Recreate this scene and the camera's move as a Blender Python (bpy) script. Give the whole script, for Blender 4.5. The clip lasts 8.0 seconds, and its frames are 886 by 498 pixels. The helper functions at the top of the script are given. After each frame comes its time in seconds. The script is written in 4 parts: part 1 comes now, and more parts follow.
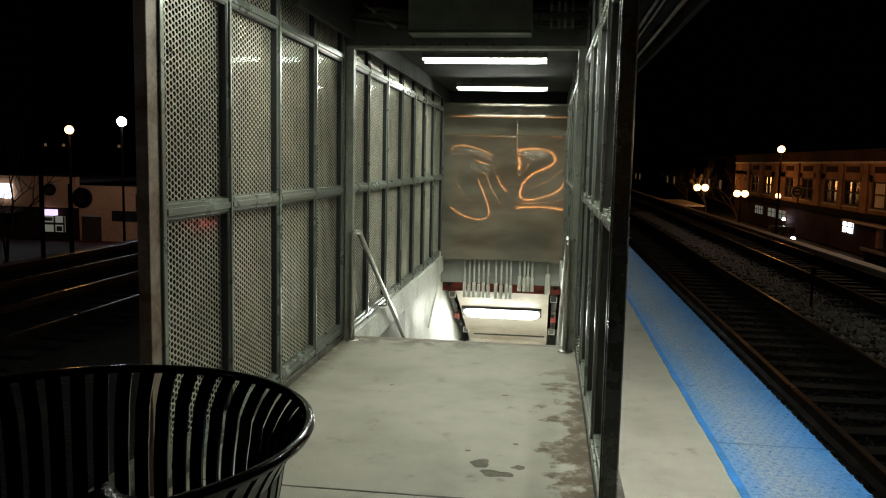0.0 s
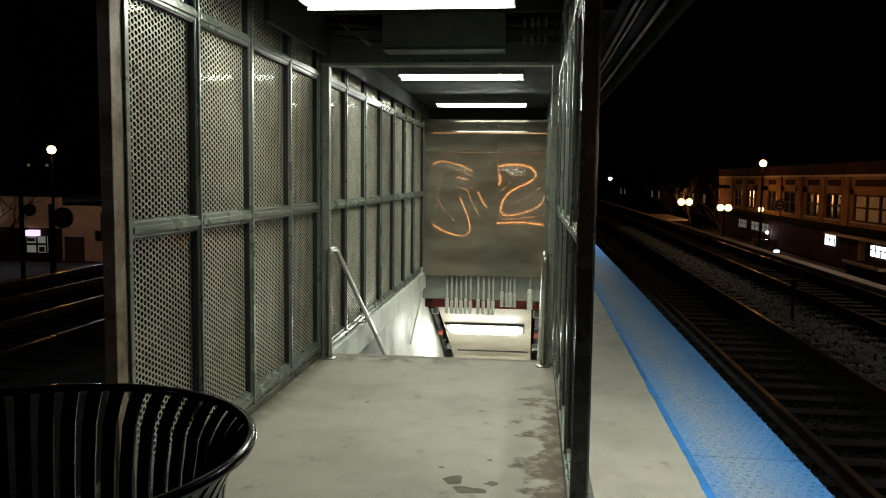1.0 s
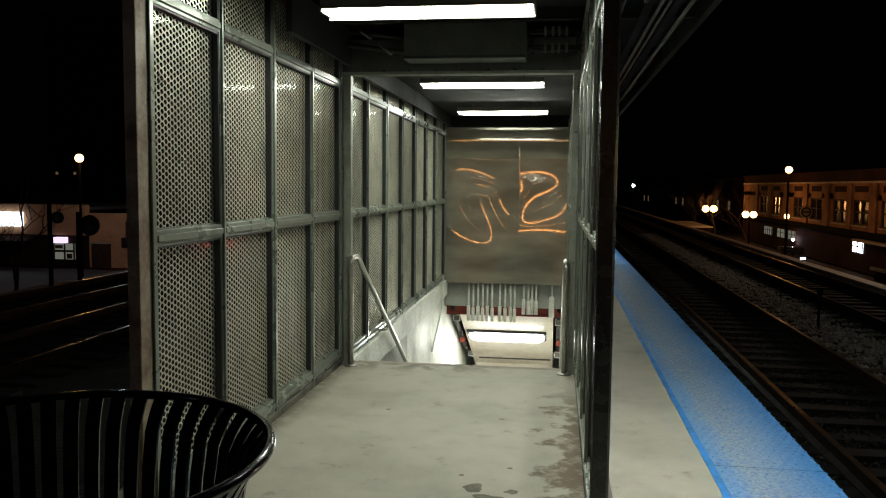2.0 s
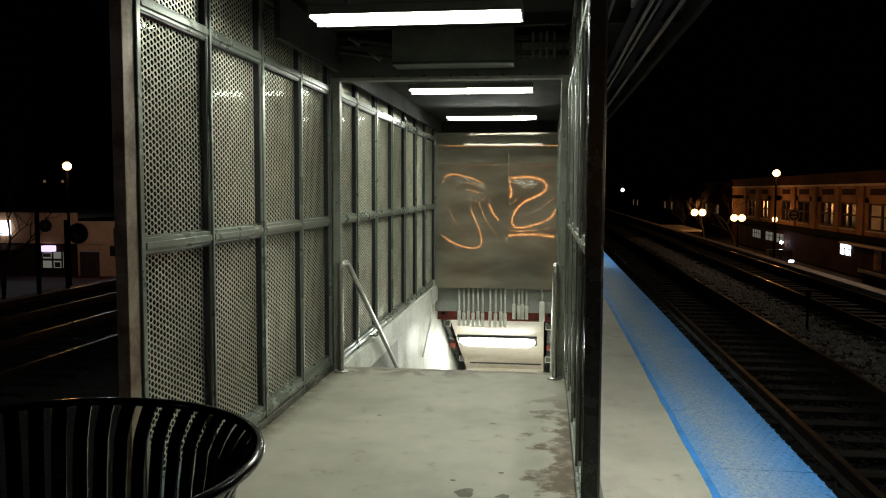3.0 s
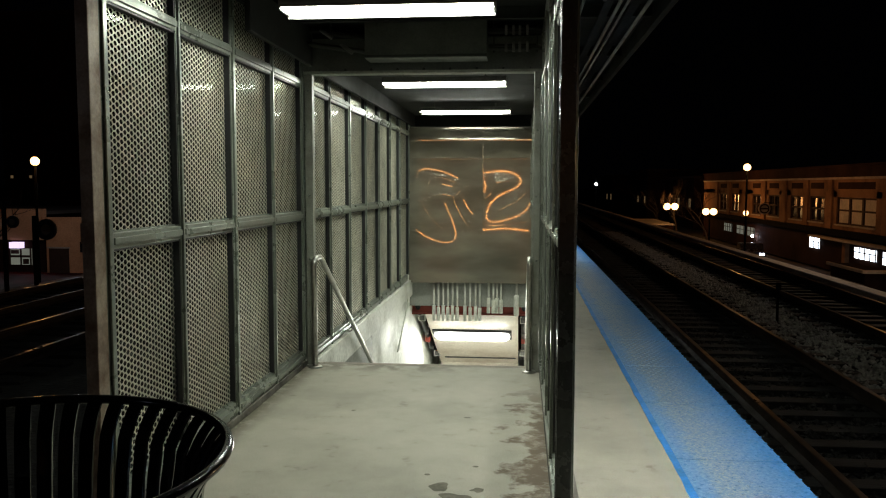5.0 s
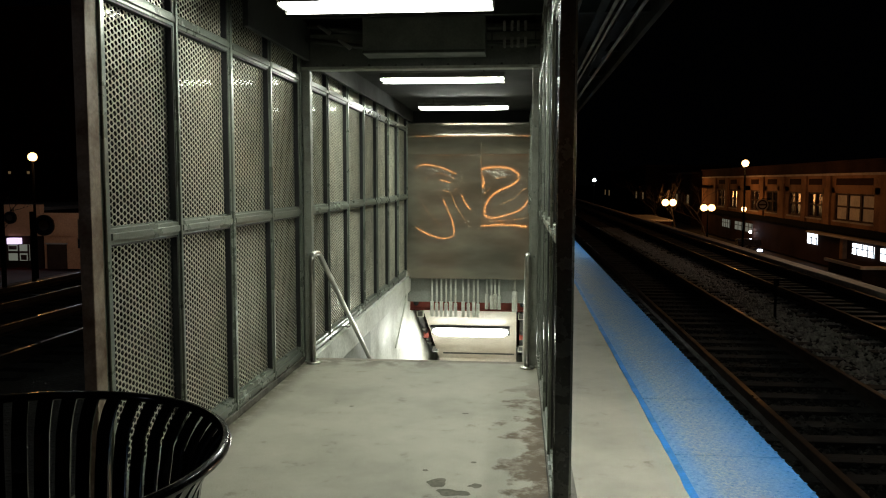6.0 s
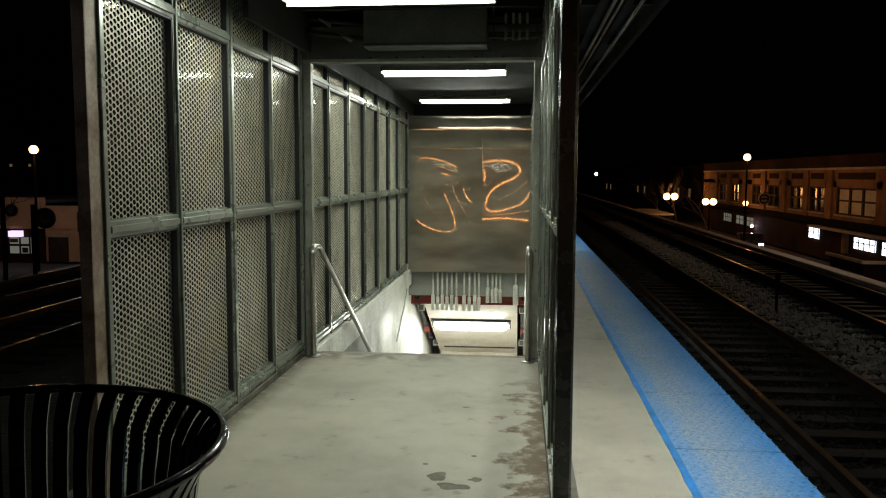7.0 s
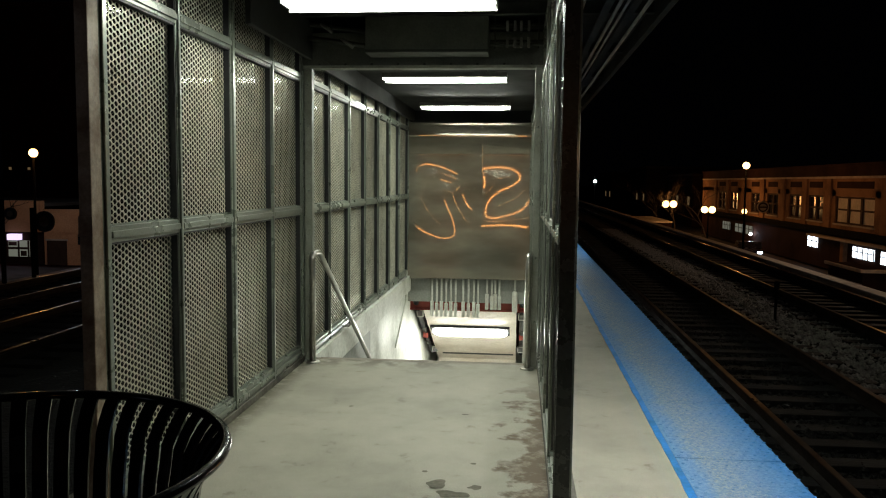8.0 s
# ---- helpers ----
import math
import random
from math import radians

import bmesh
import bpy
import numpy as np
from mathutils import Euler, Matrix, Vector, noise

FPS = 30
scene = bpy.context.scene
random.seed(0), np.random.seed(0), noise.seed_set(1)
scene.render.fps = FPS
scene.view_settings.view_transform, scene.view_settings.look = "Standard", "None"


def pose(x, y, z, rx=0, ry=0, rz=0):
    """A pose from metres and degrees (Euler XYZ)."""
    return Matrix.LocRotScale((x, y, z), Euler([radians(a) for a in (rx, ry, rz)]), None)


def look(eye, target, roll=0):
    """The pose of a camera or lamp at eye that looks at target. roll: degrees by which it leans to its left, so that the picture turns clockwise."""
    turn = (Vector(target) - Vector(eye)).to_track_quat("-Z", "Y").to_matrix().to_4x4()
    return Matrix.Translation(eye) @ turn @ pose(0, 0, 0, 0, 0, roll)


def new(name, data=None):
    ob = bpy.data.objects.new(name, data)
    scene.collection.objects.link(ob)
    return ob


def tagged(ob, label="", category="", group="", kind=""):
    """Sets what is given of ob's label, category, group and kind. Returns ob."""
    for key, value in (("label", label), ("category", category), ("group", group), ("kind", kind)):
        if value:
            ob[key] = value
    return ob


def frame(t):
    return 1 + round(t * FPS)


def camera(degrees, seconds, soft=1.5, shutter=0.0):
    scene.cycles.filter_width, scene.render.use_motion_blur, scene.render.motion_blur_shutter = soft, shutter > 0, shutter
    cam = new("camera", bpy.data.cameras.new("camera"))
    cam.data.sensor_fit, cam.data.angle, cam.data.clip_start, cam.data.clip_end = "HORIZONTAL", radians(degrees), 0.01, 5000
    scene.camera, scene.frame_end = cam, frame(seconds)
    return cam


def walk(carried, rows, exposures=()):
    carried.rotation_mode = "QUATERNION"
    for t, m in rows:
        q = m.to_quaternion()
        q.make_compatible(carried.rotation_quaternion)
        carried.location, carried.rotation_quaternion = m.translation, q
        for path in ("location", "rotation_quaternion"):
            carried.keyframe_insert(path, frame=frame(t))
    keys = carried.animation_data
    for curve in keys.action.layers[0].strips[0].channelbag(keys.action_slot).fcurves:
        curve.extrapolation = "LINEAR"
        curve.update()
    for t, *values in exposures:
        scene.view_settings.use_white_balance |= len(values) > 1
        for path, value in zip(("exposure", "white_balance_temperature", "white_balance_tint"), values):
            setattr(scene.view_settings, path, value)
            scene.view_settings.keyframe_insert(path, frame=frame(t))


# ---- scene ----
cam = camera(58.0, 8.0, soft=1.1)
PATH = [
    (0, (0.271, -0.772, 1.594), (0.016, 1.199, 1.376), 1.2),
    (0.5, (0.322, -0.762, 1.593), (0.104, 1.217, 1.407), 1.0),
    (1, (0.357, -0.757, 1.588), (0.133, 1.223, 1.412), 0.7),
    (1.5, (0.369, -0.766, 1.596), (0.088, 1.207, 1.427), 0.6),
    (3, (0.376, -0.776, 1.593), (0.12, 1.202, 1.448), 0.2),
    (3.5, (0.384, -0.77, 1.588), (0.154, 1.211, 1.433), -0.1),
    (4, (0.378, -0.756, 1.594), (0.152, 1.226, 1.446), -0.2),
    (4.5, (0.381, -0.761, 1.588), (0.177, 1.222, 1.434), 0.0),
    (6, (0.383, -0.758, 1.587), (0.194, 1.226, 1.419), 0.1),
    (6.5, (0.384, -0.751, 1.584), (0.183, 1.23, 1.403), 0.1),
    (7, (0.385, -0.744, 1.585), (0.193, 1.239, 1.401), 0.2),
    (7.5, (0.384, -0.746, 1.58), (0.217, 1.238, 1.4), 0.2),
    (8, (0.373, -0.742, 1.59), (0.184, 1.242, 1.421), 0.6),
]
walk(cam, [(t, look(e, g, r)) for t, e, g, r in PATH])

# exposure and night sky -------------------------------------------------------
scene.view_settings.exposure = 0.0
world = bpy.data.worlds.new("night")
scene.world = world
world.use_nodes = True
world.node_tree.nodes["Background"].inputs[0].default_value = (0.35, 0.4, 0.6, 1)
world.node_tree.nodes["Background"].inputs[1].default_value = 0.0005


def lamp(name, where, watts, colour, radius=0.15):
    d = bpy.data.lights.new(name, "POINT")
    d.energy, d.color, d.shadow_soft_size = watts, colour, radius
    ob = new(name, d)
    ob.matrix_world = pose(*where)
    return ob


SODIUM = (1.0, 0.42, 0.12)
WHITE = (0.8, 0.9, 1.0)
TUBE = 57.0            # brightness of the fluorescent lenses

# materials --------------------------------------------------------------------
def material(name):
    m = bpy.data.materials.new(name)
    m.use_nodes = True
    return m, m.node_tree, m.node_tree.nodes["Principled BSDF"]


def link(tree, a, b):
    tree.links.new(a, b)


def coords(tree, scale=(1, 1, 1)):
    g = tree.nodes.new("ShaderNodeNewGeometry")
    mp = tree.nodes.new("ShaderNodeMapping")
    mp.inputs["Scale"].default_value = scale
    link(tree, g.outputs["Position"], mp.inputs["Vector"])
    return mp.outputs["Vector"]


def noise_node(tree, vec, scale, detail=6, rough=0.6):
    n = tree.nodes.new("ShaderNodeTexNoise")
    n.inputs["Scale"].default_value, n.inputs["Detail"].default_value, n.inputs["Roughness"].default_value = scale, detail, rough
    link(tree, vec, n.inputs["Vector"])
    return n.outputs["Fac"]


def ramp(tree, fac, stops):
    r = tree.nodes.new("ShaderNodeValToRGB")
    while len(r.color_ramp.elements) < len(stops):
        r.color_ramp.elements.new(0.5)
    for e, (p, c) in zip(r.color_ramp.elements, stops):
        e.position, e.color = p, (*c, 1) if len(c) == 3 else c
    link(tree, fac, r.inputs["Fac"])
    return r.outputs["Color"]


def blend(tree, fac, a, b, mode="MIX"):
    n = tree.nodes.new("ShaderNodeMix")
    n.data_type, n.blend_type = "RGBA", mode
    for sock, v in ((n.inputs[0], fac), (n.inputs[6], a), (n.inputs[7], b)):
        if isinstance(v, (int, float)):
            sock.default_value = v
        elif isinstance(v, tuple):
            sock.default_value = (*v, 1)
        else:
            link(tree, v, sock)
    return n.outputs[2]


def bump(tree, bsdf, fac, strength, dist):
    b = tree.nodes.new("ShaderNodeBump")
    b.inputs["Strength"].default_value, b.inputs["Distance"].default_value = strength, dist
    link(tree, fac, b.inputs["Height"])
    link(tree, b.outputs["Normal"], bsdf.inputs["Normal"])


def worn(name, base, dirt, rough=0.6, metal=0.0, grain=60, patch=1.6, amount=(0.45, 0.7), relief=0.3, dist=0.002, spread=(1, 1, 1), vary=1.0, spec=0.5):
    """A surface with fine grain and larger stained patches."""
    m, t, p = material(name)
    v = coords(t, spread)
    big, fine = noise_node(t, v, patch, 8, 0.65), noise_node(t, v, grain, 4)
    f = ramp(t, big, [(amount[0], (0, 0, 0)), (amount[1], (1, 1, 1))])
    c = blend(t, f, base, dirt)
    g = ramp(t, fine, [(0.3, (0.78, 0.78, 0.78)), (0.7, (1.1, 1.1, 1.1))])
    c = blend(t, 1.0, c, g, "MULTIPLY")
    link(t, c, p.inputs["Base Color"])
    r = ramp(t, big, [(0.3, (max(0.03, rough - 0.1 * vary),) * 3), (0.7, (min(1, rough + 0.12 * vary),) * 3)])
    link(t, r, p.inputs["Roughness"])
    p.inputs["Metallic"].default_value = metal
    p.inputs["Specular IOR Level"].default_value = spec
    bump(t, p, fine, relief, dist)
    return m


def glow(name, colour, strength):
    m, t, p = material(name)
    p.inputs["Base Color"].default_value = (*[0.05 * min(1, c) for c in colour], 1)
    p.inputs["Emission Color"].default_value = (*colour, 1)
    p.inputs["Emission Strength"].default_value = strength
    return m


def clear_pane(name, tint=(0.9, 0.93, 0.9)):
    m, t, p = material(name)
    t.nodes.remove(p)
    out = t.nodes["Material Output"]
    tr, gl = t.nodes.new("ShaderNodeBsdfTransparent"), t.nodes.new("ShaderNodeBsdfGlossy")
    mix, fr = t.nodes.new("ShaderNodeMixShader"), t.nodes.new("ShaderNodeFresnel")
    fr.inputs["IOR"].default_value = 1.5
    tr.inputs["Color"].default_value = (*tint, 1)
    gl.inputs["Roughness"].default_value = 0.02
    link(t, fr.outputs[0], mix.inputs[0])
    link(t, tr.outputs[0], mix.inputs[1])
    link(t, gl.outputs[0], mix.inputs[2])
    link(t, mix.outputs[0], out.inputs["Surface"])
    return m


M_FRAME = worn("painted steel", (0.23, 0.255, 0.22), (0.15, 0.166, 0.143), 0.28, 0.35, 90, 3, (0.35, 0.85), relief=0.08, dist=0.001, vary=0.25)
M_POSTPALE = worn("pale painted steel", (0.25, 0.265, 0.225), (0.14, 0.135, 0.11), 0.5, 0.1, 80, 4)
M_MESH = worn("expanded metal", (0.72, 0.7, 0.58), (0.48, 0.465, 0.38), 0.36, 0.5, 120, 3)
M_RUST = worn("rusty brown steel", (0.34, 0.27, 0.21), (0.15, 0.09, 0.055), 0.6, 0.2, 70, 4, (0.4, 0.62))
M_DARKPOST = worn("dark steel", (0.05, 0.055, 0.05), (0.025, 0.027, 0.025), 0.26, 0.3, 60, 5, vary=0.5)
M_PANE = clear_pane("clear sheet")
M_CHROME = worn("stainless tube", (0.5, 0.49, 0.45), (0.44, 0.43, 0.39), 0.3, 0.95, 30, 3, relief=0.0, vary=0.25)
M_WHITEWALL = worn("white painted concrete", (0.74, 0.75, 0.70), (0.42, 0.42, 0.36), 0.6, 0, 25, 1.3, (0.5, 0.72), 0.5, 0.004)
M_GREYWALL = worn("grey painted concrete", (0.33, 0.34, 0.31), (0.24, 0.24, 0.21), 0.65, 0, 40, 1.5)
M_SOFFIT = worn("cream painted sheet", (0.66, 0.6, 0.52), (0.5, 0.42, 0.34), 0.5, 0, 30, 1.2)
M_RED = worn("red primed steel", (0.26, 0.035, 0.02), (0.12, 0.02, 0.015), 0.55, 0, 60, 3)
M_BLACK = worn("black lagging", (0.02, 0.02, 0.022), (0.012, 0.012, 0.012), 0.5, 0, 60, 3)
M_PIPE = worn("white painted conduit", (0.72, 0.72, 0.66), (0.55, 0.53, 0.46), 0.45, 0, 60, 4)
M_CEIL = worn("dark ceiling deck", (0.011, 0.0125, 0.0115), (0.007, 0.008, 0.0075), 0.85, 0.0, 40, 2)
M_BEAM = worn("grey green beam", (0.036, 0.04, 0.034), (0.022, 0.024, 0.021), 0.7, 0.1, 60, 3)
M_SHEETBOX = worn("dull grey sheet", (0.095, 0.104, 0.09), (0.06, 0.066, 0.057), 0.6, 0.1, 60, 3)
M_HOUSING = worn("lamp housing", (0.13, 0.13, 0.12), (0.08, 0.08, 0.075), 0.45, 0, 80, 5)
M_TUBE = glow("fluorescent lens", (0.94, 1.0, 0.86), TUBE)
M_TUBEFAR = glow("stair end fluorescent lens", (0.94, 1.0, 0.86), TUBE * 1.25)
M_TUBEOUT = glow("edge light lens", (0.95, 1.0, 0.9), TUBE * 6.0)
M_TUBELOW = glow("stair fluorescent lens", (0.98, 1.0, 0.9), TUBE * 1.2)
M_CAN = worn("gloss black enamel", (0.012, 0.012, 0.013), (0.006, 0.006, 0.006), 0.14, 0.0, 60, 6, relief=0.02, vary=0.3, spec=0.2)
M_BAG = worn("black plastic bag", (0.02, 0.02, 0.02), (0.012, 0.012, 0.012), 0.2, 0, 30, 8, relief=0.8, dist=0.01)
M_RAIL = worn("rail steel", (0.032, 0.023, 0.017), (0.018, 0.013, 0.01), 0.5, 0.6, 60, 3)
M_RAILTOP = worn("polished rail head", (0.3, 0.28, 0.26), (0.06, 0.05, 0.04), 0.38, 1.0, 4, 0.45, (0.36, 0.43), relief=0.35, dist=0.01, vary=2.2)
# Track shade is put into these near-black ties and ballast; lit stones are pale.
M_TIESHADE = worn("shade-dark tie", (0.009, 0.008, 0.007), (0.005, 0.0045, 0.004), 0.9, 0, 25, 3, relief=0.8, dist=0.01, spread=(0.3, 1, 1))
M_BALLASTSHADE = worn("ballast", (0.018, 0.017, 0.015), (0.009, 0.0085, 0.008), 0.9, 0, 14, 0.6, relief=1.0, dist=0.05)
M_STONELIT = worn("ballast stone", (0.36, 0.34, 0.31), (0.16, 0.155, 0.145), 0.85, 0, 30, 5)
M_KERB = worn("old concrete", (0.34, 0.3, 0.26), (0.2, 0.18, 0.15), 0.8, 0, 20, 1.2)
# Both grime and the shadow at the kerb's base are in this colour.
M_KERBDIRTSHADE = worn("grimy shaded concrete kerb", (0.17, 0.16, 0.135), (0.05, 0.047, 0.04), 0.75, 0, 30, 3, (0.38, 0.62), relief=0.8, dist=0.004)
# Paler copy of the concrete; lamp light is put into its colour.
M_KERBLIT = worn("pale lit concrete", (0.68, 0.62, 0.54), (0.48, 0.42, 0.35), 0.75, 0, 12, 1.0)
M_ASPHALT = worn("asphalt", (0.042, 0.04, 0.038), (0.025, 0.024, 0.023), 0.85, 0, 30, 0.2)
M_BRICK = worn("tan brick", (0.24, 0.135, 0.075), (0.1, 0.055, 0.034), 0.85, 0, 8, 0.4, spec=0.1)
# for dark parts, and for the parapet's lack of light put into colour
M_DARKUNLIT = worn("dark unlit brick", (0.03, 0.015, 0.011), (0.016, 0.009, 0.007), 0.9, 0, 8, 0.4, spec=0.05)
M_STUCCO = worn("beige stucco", (0.5, 0.27, 0.14), (0.34, 0.17, 0.085), 0.8, 0, 10, 0.25)
M_TRIM = worn("dark window frame", (0.05, 0.03, 0.022), (0.03, 0.02, 0.016), 0.7, 0, 30, 2, spec=0.1)
M_BARK = worn("bark", (0.06, 0.045, 0.035), (0.03, 0.024, 0.02), 0.9, 0, 20, 2)
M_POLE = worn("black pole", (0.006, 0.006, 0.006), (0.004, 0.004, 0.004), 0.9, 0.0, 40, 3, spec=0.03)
M_DISC = worn("sign back", (0.035, 0.035, 0.04), (0.02, 0.02, 0.02), 0.5, 0.3, 30, 5)
M_DISCFACE = worn("sign motif", (0.2, 0.14, 0.1), (0.12, 0.09, 0.07), 0.5, 0, 30, 5)
M_GLASSDARK = worn("dark glass", (0.02, 0.02, 0.022), (0.012, 0.012, 0.014), 0.12, 0.0, 5, 0.5, relief=0.02, spec=0.12)
M_BLIND = worn("pale blinds", (0.5, 0.47, 0.4), (0.36, 0.33, 0.27), 0.7, 0, 6, 0.8)
M_CARPAINT = worn("dark car paint", (0.03, 0.03, 0.04), (0.02, 0.02, 0.025), 0.25, 0.2, 30, 2, relief=0.02)
M_RUBBER = worn("tyre rubber", (0.02, 0.02, 0.02), (0.012, 0.012, 0.012), 0.8, 0, 50, 5)
M_SODIUM = glow("sodium globe", (1.0, 0.56, 0.2), 6)
M_LEDLAMP = glow("white lamp", (0.75, 0.82, 1.0), 55)
M_SHOP = glow("lit shop window", (0.8, 0.9, 1.0), 4.0)
M_SHOPDIM = glow("dim shop window", (0.95, 1.0, 0.8), 0.12)
M_AMBER = glow("amber lit window", (1.0, 0.65, 0.3), 0.09)
M_SCREEN = glow("lit billboard", (0.8, 0.9, 1.0), 3.0)
M_SIGN = glow("violet sign", (0.8, 0.65, 1.0), 1.3)
M_HEAD = glow("headlight", (0.75, 0.85, 1.0), 10)
M_TAIL = glow("tail light", (1.0, 0.1, 0.09), 420)
M_SIGNAL = glow("far signal", (0.9, 1.0, 0.95), 30)


def floor_material():
    """Trowelled concrete: broad grey clouds, fine grit, small dark spots, a brown damp band along one wall."""
    m, t, p = material("platform concrete")
    v = coords(t)
    big, mid, fine = noise_node(t, v, 0.9, 6, 0.6), noise_node(t, v, 5, 8, 0.7), noise_node(t, v, 140, 3)
    c = ramp(t, big, [(0.3, (0.31, 0.293, 0.24)), (0.5, (0.42, 0.397, 0.33)), (0.7, (0.47, 0.442, 0.37))])
    spots = ramp(t, mid, [(0.3, (1.06, 1.06, 1.06)), (0.6, (0.94, 0.94, 0.93)), (0.68, (0.62, 0.6, 0.55))])
    c = blend(t, 1.0, c, spots, "MULTIPLY")
    g = ramp(t, fine, [(0.3, (0.76, 0.76, 0.76)), (0.7, (1.1, 1.1, 1.1))])
    c = blend(t, 1.0, c, g, "MULTIPLY")
    sep = t.nodes.new("ShaderNodeSeparateXYZ")
    link(t, v, sep.inputs[0])

    def band(sock, a, b):
        n = t.nodes.new("ShaderNodeMapRange")
        n.interpolation_type = "SMOOTHSTEP"
        n.inputs[1].default_value, n.inputs[2].default_value = a, b
        link(t, sock, n.inputs[0])
        return n.outputs[0]

    def mul(a, b):
        n = t.nodes.new("ShaderNodeMath")
        n.operation = "MULTIPLY"
        link(t, a, n.inputs[0])
        link(t, b, n.inputs[1])
        return n.outputs[0]

    x, y = sep.outputs[0], sep.outputs[1]
    # damp brown stain with a ragged edge beside the track-side wall
    ragged = t.nodes.new("ShaderNodeMath")
    ragged.operation = "MULTIPLY_ADD"
    ragged.inputs[1].default_value = 1.1
    link(t, noise_node(t, v, 3.2, 7, 0.62), ragged.inputs[0])
    link(t, x, ragged.inputs[2])
    stain = mul(mul(band(ragged.outputs[0], 0.88, 0.97), band(x, 0.62, 0.55)), mul(band(y, 5.9, 4.6), band(y, 1.5, 2.4)))
    blot = ramp(t, noise_node(t, v, 7, 8, 0.7), [(0.32, (0.05, 0.05, 0.05)), (0.52, (1, 1, 1))])
    c = blend(t, mul(stain, blot), c, (0.115, 0.078, 0.042))
    # dirt against the other wall and at the stair head
    left = mul(band(x, -1.28, -1.5), band(y, 0.5, 2.5))
    c = blend(t, mul(left, blot), c, (0.13, 0.115, 0.08))
    head = mul(mul(band(y, 5.75, 6.1), band(x, 0.3, -0.6)), ramp(t, noise_node(t, v, 6, 5), [(0.42, (0, 0, 0)), (0.58, (0.85, 0.85, 0.85))]))
    c = blend(t, head, c, (0.15, 0.13, 0.1))
    link(t, c, p.inputs["Base Color"])
    p.inputs["Roughness"].default_value = 0.62
    bump(t, p, fine, 0.25, 0.002)
    return m


def tactile_material():
    """Blue coating, rubbed to grey along the middle of the strip."""
    m, t, p = material("worn blue coating")
    v = coords(t)
    sep = t.nodes.new("ShaderNodeSeparateXYZ")
    link(t, v, sep.inputs[0])
    n1, n2 = noise_node(t, v, 2.6, 10, 0.75), noise_node(t, v, 60, 5, 0.7)
    wear = t.nodes.new("ShaderNodeMath")
    wear.operation = "MULTIPLY_ADD"
    wear.inputs[1].default_value = 0.4
    link(t, n1, wear.inputs[0])
    link(t, sep.outputs[0], wear.inputs[2])
    mr = t.nodes.new("ShaderNodeMapRange")
    mr.inputs[1].default_value, mr.inputs[2].default_value = 1.56, 2.12
    link(t, wear.outputs[0], mr.inputs[0])
    f = ramp(t, mr.outputs[0], [(0.0, (0.45, 0.45, 0.45)), (0.15, (0.85, 0.85, 0.85)), (0.4, (0.75, 0.75, 0.75)), (0.9, (0.12, 0.12, 0.12))])
    grit = ramp(t, n2, [(0.35, (0.4, 0.4, 0.4)), (0.65, (1.2, 1.2, 1.2))])
    f = blend(t, 1.0, f, grit, "MULTIPLY")
    c = blend(t, f, (0.042, 0.27, 0.7), (0.4, 0.44, 0.44))
    g = ramp(t, n2, [(0.3, (0.7, 0.7, 0.7)), (0.7, (1.15, 1.15, 1.15))])
    c = blend(t, 1.0, c, g, "MULTIPLY")
    link(t, c, p.inputs["Base Color"])
    p.inputs["Roughness"].default_value = 0.5
    bump(t, p, n2, 0.3, 0.002)
    return m


M_FLOOR = floor_material()
M_TACTILE = tactile_material()
M_BLUELINE = worn("bright blue paint", (0.03, 0.26, 0.72), (0.05, 0.22, 0.5), 0.5, 0, 60, 4)
M_DAMP = worn("damp spot", (0.17, 0.16, 0.13), (0.3, 0.285, 0.235), 0.8, 0, 40, 6, spec=0.1)


def sheet_material():
    """Stainless sheet, nearly a mirror, under a duller scuffed film."""
    m, t, p = material("stainless sheet")
    v = coords(t, (30, 1, 0.6))
    n = noise_node(t, v, 6, 4)
    cloud = noise_node(t, coords(t, (0.55, 1, 1.7)), 1.8, 4, 0.45)
    c = ramp(t, n, [(0.3, (0.33, 0.3, 0.245)), (0.7, (0.43, 0.395, 0.33))])
    p.inputs["Metallic"].default_value = 1.0
    p.inputs["Roughness"].default_value = 0.1
    link(t, c, p.inputs["Base Color"])
    film = t.nodes.new("ShaderNodeBsdfPrincipled")
    link(t, ramp(t, cloud, [(0.3, (0.25, 0.23, 0.176)), (0.7, (0.35, 0.322, 0.254))]), film.inputs["Base Color"])
    film.inputs["Metallic"].default_value = 0.0
    film.inputs["Specular IOR Level"].default_value = 0.1
    film.inputs["Roughness"].default_value = 0.8
    mix = t.nodes.new("ShaderNodeMixShader")
    link(t, ramp(t, cloud, [(0.35, (0.4, 0.4, 0.4)), (0.65, (0.6, 0.6, 0.6))]), mix.inputs[0])
    link(t, p.outputs[0], mix.inputs[1])
    link(t, film.outputs[0], mix.inputs[2])
    link(t, mix.outputs[0], t.nodes["Material Output"].inputs["Surface"])
    return m


M_SHEET = sheet_material()

# mesh helpers -----------------------------------------------------------------
def mesh_object(name, bm, mat, parent=None, label="", smooth=False):
    me = bpy.data.meshes.new(name)
    bmesh.ops.recalc_face_normals(bm, faces=bm.faces)
    bm.to_mesh(me)
    bm.free()
    for m in (mat if isinstance(mat, (list, tuple)) else [mat]):
        me.materials.append(m)
    if smooth:
        me.polygons.foreach_set("use_smooth", [True] * len(me.polygons))
    ob = new(name, me)
    if parent is not None:
        ob.parent = parent
    if label:
        ob["label"] = label
    return ob


def part(name, bm, mat, parent, label="", smooth=False):
    return mesh_object(name, bm, mat, parent, label, smooth)


